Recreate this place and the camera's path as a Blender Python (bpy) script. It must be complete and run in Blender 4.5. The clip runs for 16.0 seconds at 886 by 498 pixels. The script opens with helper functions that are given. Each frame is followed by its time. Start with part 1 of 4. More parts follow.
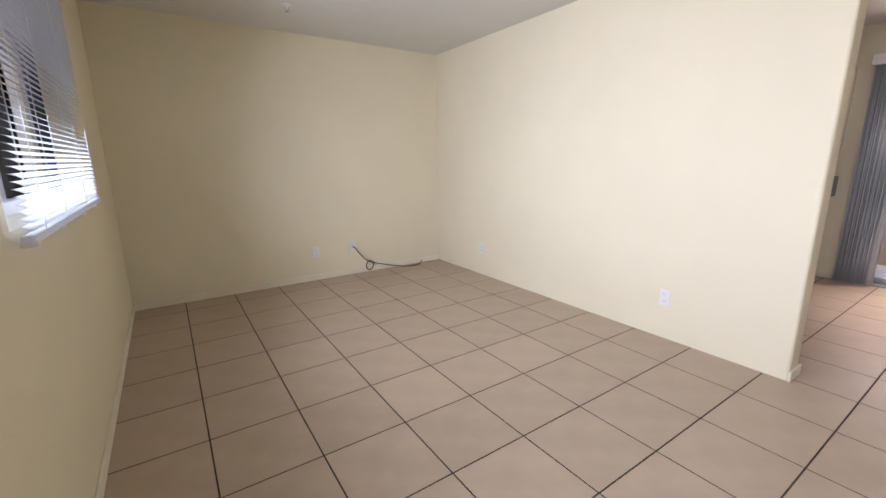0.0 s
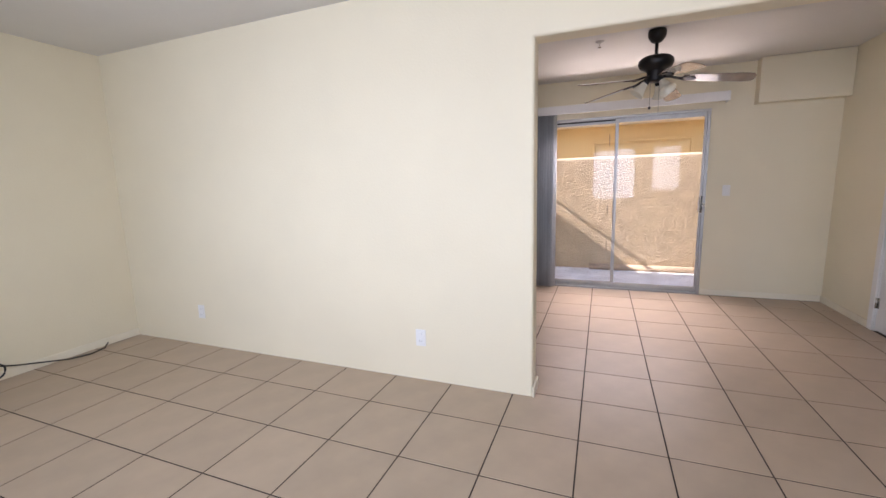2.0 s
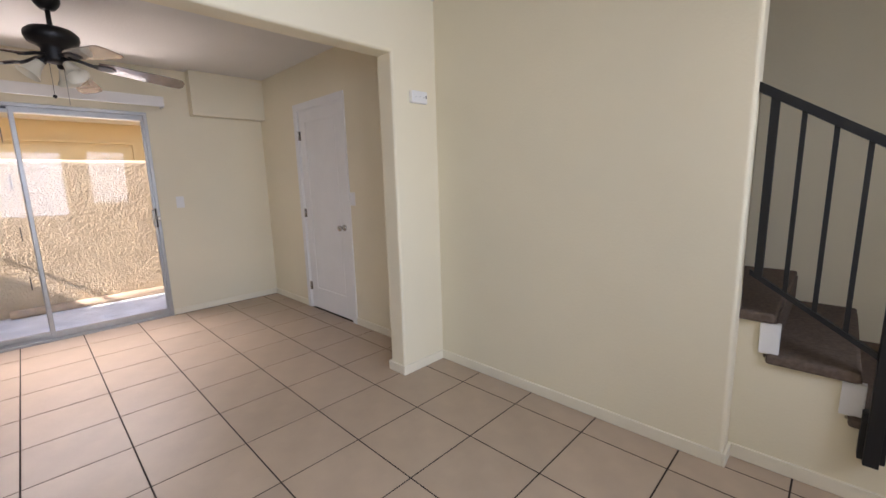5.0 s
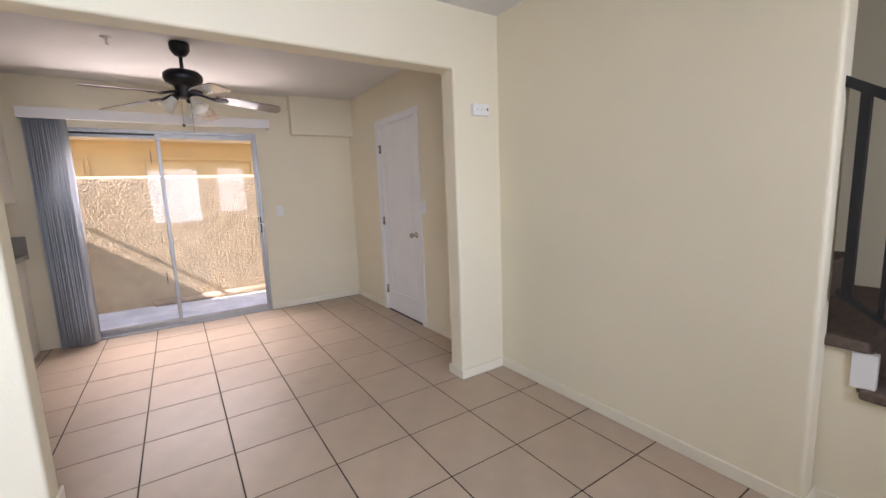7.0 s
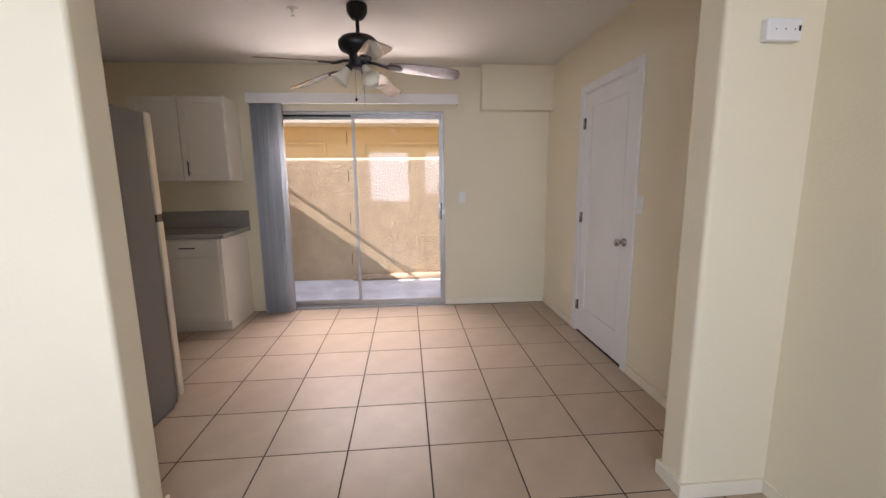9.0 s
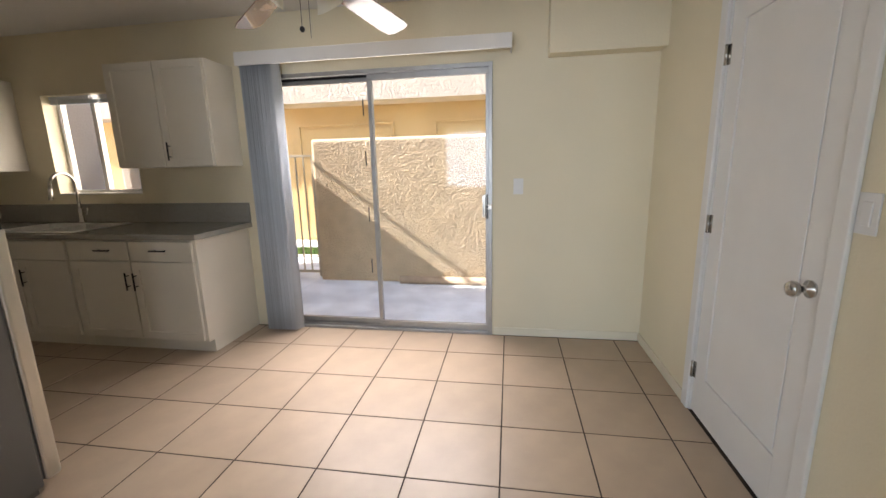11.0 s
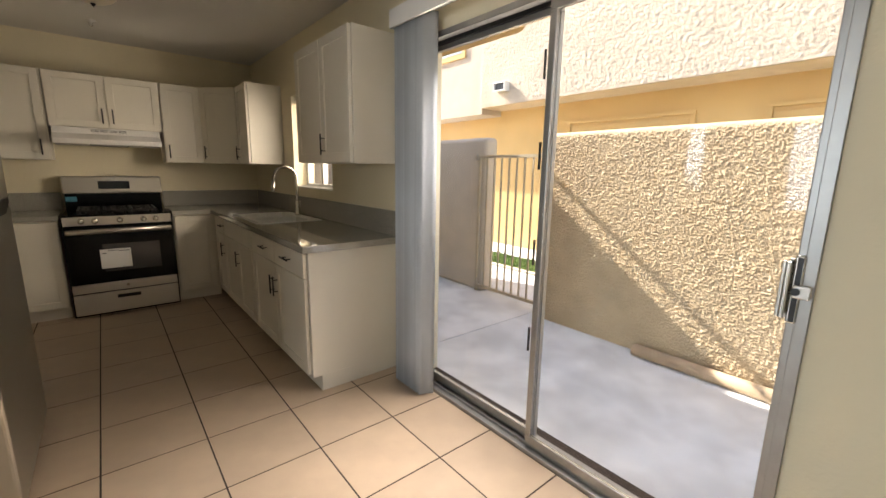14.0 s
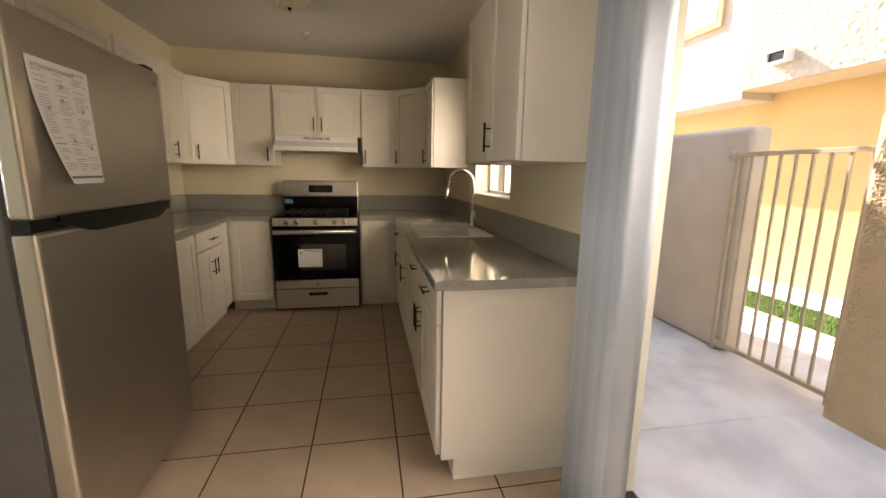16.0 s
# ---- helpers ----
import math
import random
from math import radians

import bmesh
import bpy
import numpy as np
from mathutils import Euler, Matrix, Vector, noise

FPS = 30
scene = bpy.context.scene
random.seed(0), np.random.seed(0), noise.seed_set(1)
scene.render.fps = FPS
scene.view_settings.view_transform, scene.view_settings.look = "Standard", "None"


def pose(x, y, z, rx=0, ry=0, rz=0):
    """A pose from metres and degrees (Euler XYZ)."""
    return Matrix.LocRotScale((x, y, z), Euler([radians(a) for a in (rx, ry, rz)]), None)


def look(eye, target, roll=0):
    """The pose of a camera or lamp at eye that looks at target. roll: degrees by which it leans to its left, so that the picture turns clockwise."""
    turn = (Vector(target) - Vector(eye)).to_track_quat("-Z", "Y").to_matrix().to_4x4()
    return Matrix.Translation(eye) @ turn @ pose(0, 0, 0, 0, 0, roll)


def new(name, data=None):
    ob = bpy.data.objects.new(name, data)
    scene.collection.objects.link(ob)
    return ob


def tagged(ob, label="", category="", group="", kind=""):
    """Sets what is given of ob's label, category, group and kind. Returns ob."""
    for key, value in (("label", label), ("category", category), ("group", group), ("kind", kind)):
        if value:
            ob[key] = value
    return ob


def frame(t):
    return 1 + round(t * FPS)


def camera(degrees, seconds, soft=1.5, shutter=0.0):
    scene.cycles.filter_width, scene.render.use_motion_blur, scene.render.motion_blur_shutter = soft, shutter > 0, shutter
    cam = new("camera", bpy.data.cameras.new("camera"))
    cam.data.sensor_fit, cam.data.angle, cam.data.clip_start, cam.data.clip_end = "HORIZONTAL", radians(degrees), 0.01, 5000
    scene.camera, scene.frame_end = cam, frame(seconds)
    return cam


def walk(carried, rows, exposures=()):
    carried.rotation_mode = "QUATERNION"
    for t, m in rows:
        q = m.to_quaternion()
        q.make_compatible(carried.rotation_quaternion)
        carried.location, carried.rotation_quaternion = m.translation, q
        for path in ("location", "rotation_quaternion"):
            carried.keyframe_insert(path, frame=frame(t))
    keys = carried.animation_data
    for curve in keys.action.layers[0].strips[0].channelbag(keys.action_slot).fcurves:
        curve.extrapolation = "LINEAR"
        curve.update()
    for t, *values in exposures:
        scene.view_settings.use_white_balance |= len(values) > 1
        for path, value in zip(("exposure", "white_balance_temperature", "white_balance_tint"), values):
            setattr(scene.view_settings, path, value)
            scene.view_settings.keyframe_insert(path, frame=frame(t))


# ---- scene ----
# ---- camera ----
cam = camera(94.8, 16.0)
PATH = [
    (0, (-0.02, 0.039, 1.285), (1.071, 1.659, 0.851), -0.6),
    (0.5, (0.050, 0.166, 1.283), (1.243, 1.714, 0.862), -0.4),
    (1, (0.177, 0.292, 1.301), (1.604, 1.64, 0.918), -1.0),
    (1.5, (0.274, 0.349, 1.317), (1.931, 1.413, 0.967), -1.4),
    (2, (0.446, 0.335, 1.312), (2.286, 1.055, 1.002), -1.6),
    (2.5, (0.592, 0.298, 1.321), (2.539, 0.648, 1.026), -1.9),
    (3, (0.698, 0.275, 1.327), (2.675, 0.212, 1.032), -2.1),
    (3.5, (0.781, 0.288, 1.332), (2.69, -0.222, 1.025), -2.3),
    (4, (0.819, 0.273, 1.321), (2.559, -0.659, 1.0), -2.2),
    (4.5, (0.804, 0.236, 1.327), (2.303, -1.045, 0.995), -1.9),
    (4.7, (0.801, 0.233, 1.32), (2.182, -1.175, 0.988), -1.6),
    (6.8, (0.569, 0.128, 1.309), (2.146, -1.072, 1.037), -2.6),
    (7, (0.596, 0.124, 1.326), (2.257, -0.954, 1.043), -2.3),
    (7.5, (0.663, 0.095, 1.334), (2.47, -0.708, 1.037), -1.9),
    (8, (0.859, 0.013, 1.325), (2.761, -0.537, 1.038), -1.3),
    (8.5, (1.102, -0.121, 1.342), (3.049, -0.455, 1.027), -0.9),
    (9, (1.387, -0.325, 1.339), (3.352, -0.498, 1.011), -0.6),
    (9.2, (1.498, -0.38, 1.333), (3.466, -0.508, 0.999), -0.7),
    (11.3, (2.817, -0.872, 1.329), (4.734, -0.476, 0.918), -0.8),
    (11.5, (2.95, -0.879, 1.314), (4.853, -0.428, 0.895), -0.4),
    (12, (3.245, -0.972, 1.347), (5.085, -0.32, 0.911), -0.2),
    (12.5, (3.532, -0.983, 1.325), (5.278, -0.103, 0.906), 0.3),
    (13, (3.807, -0.983, 1.318), (5.402, 0.155, 0.917), 0.5),
    (13.5, (4.058, -0.992, 1.337), (5.492, 0.346, 0.948), 0.8),
    (14, (4.254, -0.898, 1.328), (5.508, 0.614, 0.951), 1.0),
    (14.5, (4.439, -0.756, 1.325), (5.483, 0.909, 0.955), 1.0),
    (15, (4.64, -0.605, 1.322), (5.45, 1.188, 0.958), 0.8),
    (15.5, (4.764, -0.432, 1.304), (5.36, 1.443, 0.945), 0.9),
    (16, (4.807, -0.218, 1.312), (5.17, 1.715, 0.949), 0.9),
]

EXPOSURES = [(0.0, 1.42, 6700, 30), (3.0, 1.36, 6350, 28), (4.5, 1.42, 6400, 26), (7.0, 1.58, 6350, 27), (9.0, 1.42, 6550, 27), (11.5, 1.62, 6450, 16), (12.5, 1.60, 6500, 15), (13.5, 1.55, 6850, 15), (16.0, 1.96, 7300, 19)]
walk(cam, [(t, look(eye, target, roll)) for t, eye, target, roll in PATH], EXPOSURES)

# ---- world and lights ----
world = bpy.data.worlds.new("world")
scene.world = world
world.use_nodes = True
SUN_TO = Vector((-0.36, 1.35, 1.0)).normalized()
wn = world.node_tree
sky = wn.nodes.new("ShaderNodeTexSky")
sky.sky_type, sky.sun_disc = "NISHITA", False
sky.sun_elevation = math.asin(SUN_TO.z)
sky.sun_rotation = math.atan2(SUN_TO.x, SUN_TO.y)
wn.links.new(sky.outputs["Color"], wn.nodes["Background"].inputs["Color"])
wn.nodes["Background"].inputs["Strength"].default_value = 0.15
sun = new("sun", bpy.data.lights.new("sun", "SUN"))
sun.data.energy, sun.data.angle, sun.data.color = 5.0, radians(0.5), (1.0, 0.95, 0.86)
sun.matrix_world = look(SUN_TO * 20, (0, 0, 0))


def area_lamp(name, eye, target, w, h, watts, color=(1, 1, 1), spread=180):
    lamp = new(name, bpy.data.lights.new(name, "AREA"))
    lamp.data.shape, lamp.data.size, lamp.data.size_y, lamp.data.energy, lamp.data.color = "RECTANGLE", w, h, watts, color
    lamp.data.spread = radians(spread)
    lamp.matrix_world = look(eye, target)
    return lamp


# area lamps standing in for sky daylight at the window and door openings
area_lamp("window_daylight", (-0.315, 2.35, 1.60), (0.5, 2.35, 1.48), 1.45, 1.0, 14, (0.70, 0.86, 1.0), 125)
area_lamp("side_window_daylight", (-0.42, -1.10, 1.56), (0.5, -1.08, 1.46), 0.58, 1.05, 6, (0.76, 0.89, 1.0), 160)
area_lamp("entry_door_daylight", (-0.42, 0.08, 1.45), (0.5, 0.30, 1.38), 0.98, 1.2, 11, (0.68, 0.85, 1.0), 130)
area_lamp("patio_door_daylight", (5.97, 0.20, 1.86), (5.47, 0.20, 0.95), 1.75, 0.42, 4.6, (1.0, 0.97, 0.94), 70)
# Added lamp above the slab, tilted up for daylight bounced off the patio
area_lamp("patio_ground_daylight", (6.12, 0.20, 0.85), (5.70, 0.20, 1.75), 1.75, 0.50, 2.3, (1.0, 0.93, 0.82), 70)
area_lamp("kitchen_window_daylight", (5.96, 2.73, 1.60), (5.26, 3.43, 1.45), 0.7, 0.8, 2.4, (1.0, 0.90, 0.74), 100)

# ---- layout ----
XW, XD, XE = -0.39, 2.83, 5.70      # inner faces: window wall, divider, patio wall
DW = 0.15                            # divider thickness
YN, YS, YB = 4.37, -1.83, -2.98     # north wall, south wall, back wall of the stairwell
ZC = 2.475                           # ceiling
XO = 5.90                            # outer face of the patio wall
GZ = -0.12                           # patio level
T = 0.411                            # tile pitch


# ---- materials ----
def material(name, base, rough=0.5, metal=0.0, bump=0.0, scale=40.0, vary=0.0, vscale=2.0, spec=None, coat=0.0, rand=0.0, detail=3.0, tint=None):
    m = bpy.data.materials.new(name)
    m.use_nodes = True
    n, l = m.node_tree.nodes, m.node_tree.links
    b = n["Principled BSDF"]
    b.inputs["Roughness"].default_value, b.inputs["Metallic"].default_value = rough, metal
    b.inputs["Base Color"].default_value = (*base, 1)
    b.inputs["Coat Weight"].default_value = coat
    if spec is not None:
        b.inputs["Specular IOR Level"].default_value = spec
    co = n.new("ShaderNodeTexCoord")
    color = None
    if vary or rand:
        nz = n.new("ShaderNodeTexNoise")
        nz.inputs["Scale"].default_value, nz.inputs["Detail"].default_value = vscale, 5
        l.new(co.outputs["Object"], nz.inputs["Vector"])
        mx = n.new("ShaderNodeMix")
        mx.data_type = "RGBA"
        dark = tint or tuple(c * (1 - vary) for c in base)
        mx.inputs[6].default_value, mx.inputs[7].default_value = (*dark, 1), (*[min(1, c * (1 + vary * 0.4)) for c in base], 1)
        mr = n.new("ShaderNodeMapRange")
        mr.inputs[1].default_value, mr.inputs[2].default_value = 0.35, 0.65
        l.new(nz.outputs["Fac"], mr.inputs[0])
        l.new(mr.outputs[0], mx.inputs[0])
        color = mx.outputs[2]
        if rand:
            oi = n.new("ShaderNodeObjectInfo")
            hsv = n.new("ShaderNodeHueSaturation")
            r2 = n.new("ShaderNodeMapRange")
            r2.inputs[3].default_value, r2.inputs[4].default_value = 1 - rand, 1 + rand
            l.new(oi.outputs["Random"], r2.inputs[0])
            l.new(r2.outputs[0], hsv.inputs["Value"])
            l.new(color, hsv.inputs["Color"])
            color = hsv.outputs["Color"]
        l.new(color, b.inputs["Base Color"])
        rr = n.new("ShaderNodeMapRange")
        rr.inputs[3].default_value, rr.inputs[4].default_value = max(0, rough - 0.06), min(1, rough + 0.06)
        l.new(nz.outputs["Fac"], rr.inputs[0])
        l.new(rr.outputs[0], b.inputs["Roughness"])
    if bump:
        bz = n.new("ShaderNodeTexNoise")
        bz.inputs["Scale"].default_value, bz.inputs["Detail"].default_value = scale, detail
        l.new(co.outputs["Object"], bz.inputs["Vector"])
        bp = n.new("ShaderNodeBump")
        bp.inputs["Strength"].default_value, bp.inputs["Distance"].default_value = 1.0, bump
        l.new(bz.outputs["Fac"], bp.inputs["Height"])
        l.new(bp.outputs["Normal"], b.inputs["Normal"])
    return m


PAINT = material("cream_paint", (0.78, 0.705, 0.52), 0.62, bump=0.0012, scale=70, vary=0.035, vscale=1.3)
CEIL = material("ceiling_paint", (0.70, 0.68, 0.64), 0.8, bump=0.0015, scale=60, vary=0.03, vscale=1.5)
TRIM = material("white_trim_paint", (0.78, 0.77, 0.74), 0.4, bump=0.0002, scale=60, vary=0.03, vscale=4)
BASEB = material("cream_trim_paint", (0.80, 0.735, 0.58), 0.5, bump=0.0003, scale=60, vary=0.05, vscale=4)
TILE = material("beige_ceramic", (0.45, 0.345, 0.248), 0.41, bump=0.0004, scale=30, vary=0.07, vscale=6, rand=0.045)
GROUT = material("dark_grout", (0.042, 0.028, 0.020), 0.9, bump=0.001, scale=120, vary=0.25, vscale=7)
CAB = material("white_cabinet_paint", (0.76, 0.72, 0.63), 0.42, bump=0.0001, scale=50, vary=0.03, vscale=3)
BRONZE = material("dark_bronze", (0.008, 0.007, 0.007), 0.42, 0.0, vary=0.2, vscale=20)
BLACKM = material("black_metal_paint", (0.006, 0.006, 0.007), 0.5, 0.0, bump=0.0002, scale=90, vary=0.2, vscale=8)
BLACKP = material("black_plastic", (0.007, 0.007, 0.007), 0.3, vary=0.2, vscale=10)
GLASSB = material("black_oven_glass", (0.004, 0.004, 0.004), 0.05)
BLACKE = material("black_enamel", (0.003, 0.003, 0.003), 0.14, spec=0.18, vary=0.2, vscale=8)
CHROME = material("satin_nickel", (0.62, 0.60, 0.56), 0.22, 1.0, vary=0.08, vscale=12)
ALU = material("brushed_aluminium", (0.39, 0.385, 0.37), 0.42, 0.9, vary=0.08, vscale=14)
PLASTIC = material("white_plastic", (0.78, 0.77, 0.74), 0.35, vary=0.02, vscale=20)
VANE = material("pale_blind_vinyl", (0.52, 0.555, 0.59), 0.42, vary=0.04, vscale=5, rand=0.10)
SLATW = material("white_blind_slat", (0.80, 0.82, 0.84), 0.4, vary=0.03, vscale=6)


def let_light_through(m, color, share):
    """Mixes translucency into a thin vinyl."""
    n, l = m.node_tree.nodes, m.node_tree.links
    mix, tr = n.new("ShaderNodeMixShader"), n.new("ShaderNodeBsdfTranslucent")
    tr.inputs["Color"].default_value = (*color, 1)
    mix.inputs[0].default_value = share
    l.new(n["Principled BSDF"].outputs[0], mix.inputs[1])
    l.new(tr.outputs[0], mix.inputs[2])
    l.new(mix.outputs[0], n["Material Output"].inputs["Surface"])


let_light_through(VANE, (0.50, 0.52, 0.54), 0.22)
let_light_through(SLATW, (0.80, 0.83, 0.86), 0.45)
CABLE = material("black_cable", (0.012, 0.012, 0.012), 0.5)
CARPET = material("brown_carpet", (0.16, 0.115, 0.085), 0.98, bump=0.006, scale=220, vary=0.25, vscale=60)
CONCRETE = material("patio_concrete", (0.80, 0.815, 0.82), 0.75, bump=0.001, scale=50, vary=0.2, vscale=3.2)
STUCCO = material("tan_stucco", (0.56, 0.44, 0.29), 0.92, bump=0.004, scale=60, vary=0.10, vscale=6)
STUCCO2 = material("pale_stucco", (0.56, 0.48, 0.38), 0.92, bump=0.006, scale=40, vary=0.10, vscale=5, detail=5)
STUCCO3 = material("ochre_stucco", (0.66, 0.45, 0.20), 0.9, bump=0.002, scale=50, vary=0.06, vscale=3)
GATEM = material("beige_metal_paint", (0.50, 0.43, 0.31), 0.45, 0.1, vary=0.1, vscale=10)
GRASS = material("turf", (0.12, 0.21, 0.04), 0.9, bump=0.01, scale=200, vary=0.4, vscale=30)
PAPER = material("white_paper", (0.80, 0.80, 0.79), 0.7, vary=0.02, vscale=6)
INK = material("grey_print", (0.20, 0.20, 0.21), 0.8)
INKR = material("red_print", (0.45, 0.12, 0.10), 0.8)
KRAFT = material("kraft_tube", (0.48, 0.36, 0.24), 0.75, vary=0.12, vscale=9)
BLUE = material("blue_label", (0.08, 0.30, 0.42), 0.5)
WINDOWD = material("dark_window_glass", (0.35, 0.42, 0.48), 0.05, spec=0.8)
RUBBER = material("grey_seal", (0.10, 0.10, 0.10), 0.6)


def steel(name, base, axis_scale):
    m = material(name, base, 0.30, 0.95)
    n, l = m.node_tree.nodes, m.node_tree.links
    co, mp, nz, bp, mr = (n.new("ShaderNode" + k) for k in ("TexCoord", "Mapping", "TexNoise", "Bump", "MapRange"))
    mp.inputs["Scale"].default_value = axis_scale
    nz.inputs["Scale"].default_value, nz.inputs["Detail"].default_value = 6, 4
    bp.inputs["Distance"].default_value = 0.0004
    mr.inputs[3].default_value, mr.inputs[4].default_value = 0.24, 0.42
    l.new(co.outputs["Object"], mp.inputs[0])
    l.new(mp.outputs[0], nz.inputs["Vector"])
    l.new(nz.outputs["Fac"], bp.inputs["Height"])
    l.new(nz.outputs["Fac"], mr.inputs[0])
    l.new(mr.outputs[0], n["Principled BSDF"].inputs["Roughness"])
    l.new(bp.outputs["Normal"], n["Principled BSDF"].inputs["Normal"])
    return m


STEEL = steel("brushed_steel", (0.56, 0.535, 0.48), (60, 60, 1))
STEELH = steel("stove_steel", (0.64, 0.61, 0.56), (1, 60, 60))
DARKSIDE = material("grey_fridge_side", (0.15, 0.145, 0.14), 0.42, 0.3, bump=0.0004, scale=140, vary=0.05, vscale=5)


def speckled():
    m = material("speckled_worktop", (0.36, 0.36, 0.36), 0.07, coat=0.3)
    n, l = m.node_tree.nodes, m.node_tree.links
    co, nz, cr = (n.new("ShaderNode" + k) for k in ("TexCoord", "TexNoise", "ValToRGB"))
    nz.inputs["Scale"].default_value, nz.inputs["Detail"].default_value, nz.inputs["Roughness"].default_value = 170, 6, 0.75
    cr.color_ramp.elements[0].position, cr.color_ramp.elements[0].color = 0.30, (0.175, 0.168, 0.148, 1)
    cr.color_ramp.elements[1].position, cr.color_ramp.elements[1].color = 0.70, (0.45, 0.43, 0.375, 1)
    l.new(co.outputs["Object"], nz.inputs["Vector"])
    l.new(nz.outputs["Fac"], cr.inputs[0])
    l.new(cr.outputs[0], n["Principled BSDF"].inputs["Base Color"])
    return m


WORKTOP = speckled()


def glass(name, tint=(1, 1, 1), rough=0.0):
    m = bpy.data.materials.new(name)
    m.use_nodes = True
    b = m.node_tree.nodes["Principled BSDF"]
    b.inputs["Base Color"].default_value = (*tint, 1)
    b.inputs["Transmission Weight"].default_value = 1.0
    b.inputs["Roughness"].default_value, b.inputs["IOR"].default_value = rough, 1.25
    return m


PANE = glass("window_glass", (0.97, 0.98, 0.98))
FROST = material("frosted_glass", (0.88, 0.82, 0.66), 0.35)
FROST.node_tree.nodes["Principled BSDF"].inputs["Transmission Weight"].default_value = 0.2
WOODB = material("walnut_blade", (0.22, 0.15, 0.11), 0.22, coat=1.0, bump=0.0003, scale=30, vary=0.3, vscale=9)


# ---- mesh helpers ----
BASE = {}


def box(bm, x0, x1, y0, y1, z0, z1, bevel=0.0, seg=2):
    r = bmesh.ops.create_cube(bm, size=1.0, matrix=Matrix.LocRotScale(((x0 + x1) / 2, (y0 + y1) / 2, (z0 + z1) / 2), None, (abs(x1 - x0), abs(y1 - y0), abs(z1 - z0))))
    if bevel:
        edges = list({e for v in r["verts"] for e in v.link_edges})
        bmesh.ops.bevel(bm, geom=edges, offset=bevel, segments=seg, profile=0.5, affect="EDGES")
    return bm


def tube(bm, points, r, n=10, r2=None, caps=True):
    """A round bar through points."""
    pts = [Vector(p) for p in points]
    rings = []
    up = Vector((0, 0, 1))
    for i, p in enumerate(pts):
        d = (pts[min(i + 1, len(pts) - 1)] - pts[max(i - 1, 0)]).normalized()
        a = d.cross(up if abs(d.z) < 0.95 else Vector((1, 0, 0))).normalized()
        b = d.cross(a)
        rad = r if r2 is None else r + (r2 - r) * i / (len(pts) - 1)
        rings.append([bm.verts.new(p + rad * (a * math.cos(k * math.tau / n) + b * math.sin(k * math.tau / n))) for k in range(n)])
    for p, q in zip(rings, rings[1:]):
        for k in range(n):
            f = bm.faces.new((p[k], p[(k + 1) % n], q[(k + 1) % n], q[k]))
            f.smooth = True
    if caps:
        bm.faces.new(rings[0][::-1])
        bm.faces.new(rings[-1])
    return bm


def lathe(bm, profile, centre=(0, 0, 0), n=24, axis="z"):
    """A turned shape: profile of (radius, height)."""
    c = Vector(centre)
    rings = []
    for r, h in profile:
        ring = []
        for k in range(n):
            a = k * math.tau / n
            u, v = r * math.cos(a), r * math.sin(a)
            o = {"z": (u, v, h), "x": (h, u, v), "y": (u, h, v)}[axis]
            ring.append(bm.verts.new(c + Vector(o)))
        rings.append(ring)
    for p, q in zip(rings, rings[1:]):
        for k in range(n):
            f = bm.faces.new((p[k], p[(k + 1) % n], q[(k + 1) % n], q[k]))
            f.smooth = True
    bm.faces.new(rings[0][::-1])
    bm.faces.new(rings[-1])
    return bm


def prism(bm, pts, z0, z1, bevel=0.0):
    """An upright prism over a plan outline."""
    vs = [bm.verts.new((x, y, z0)) for x, y in pts]
    f = bm.faces.new(vs)
    r = bmesh.ops.extrude_face_region(bm, geom=[f])
    up = [g for g in r["geom"] if isinstance(g, bmesh.types.BMVert)]
    bmesh.ops.translate(bm, verts=up, vec=(0, 0, z1 - z0))
    if bevel:
        es = list({e for v in vs + up for e in v.link_edges})
        bmesh.ops.bevel(bm, geom=es, offset=bevel, segments=2, profile=0.5, affect="EDGES")
    return bm


def mesh_of(name, bm, mat, shift=(0, 0, 0)):
    bmesh.ops.recalc_face_normals(bm, faces=bm.faces)
    if any(shift):
        bmesh.ops.translate(bm, verts=bm.verts, vec=-Vector(shift))
    me = bpy.data.meshes.new(name)
    bm.to_mesh(me)
    bm.free()
    if mat:
        me.materials.append(mat)
    return me


def thing(name, base, label, category="", group="", m=None):
    e = new(name)
    e.matrix_world = m if m is not None else Matrix.Translation(base)
    BASE[e.name] = Vector((0, 0, 0)) if m is not None else Vector(base)
    return tagged(e, label, category, group)


def part(name, bm, mat, parent, label=""):
    """One mesh under a thing or a part; its vertices are in the frame in which the thing is described."""
    b = BASE[parent.name]
    o = new(name, mesh_of(name, bm, mat, b))
    o.parent = parent
    BASE[o.name] = b
    return tagged(o, label)


def solo(name, bm, mat, label="", category="", group="", kind="", base=None):
    b = Vector(base) if base is not None else Vector((0, 0, 0))
    o = new(name, mesh_of(name, bm, mat, b))
    o.location = b
    BASE[o.name] = b
    return tagged(o, label, category, group, kind)


def B():
    return bmesh.new()


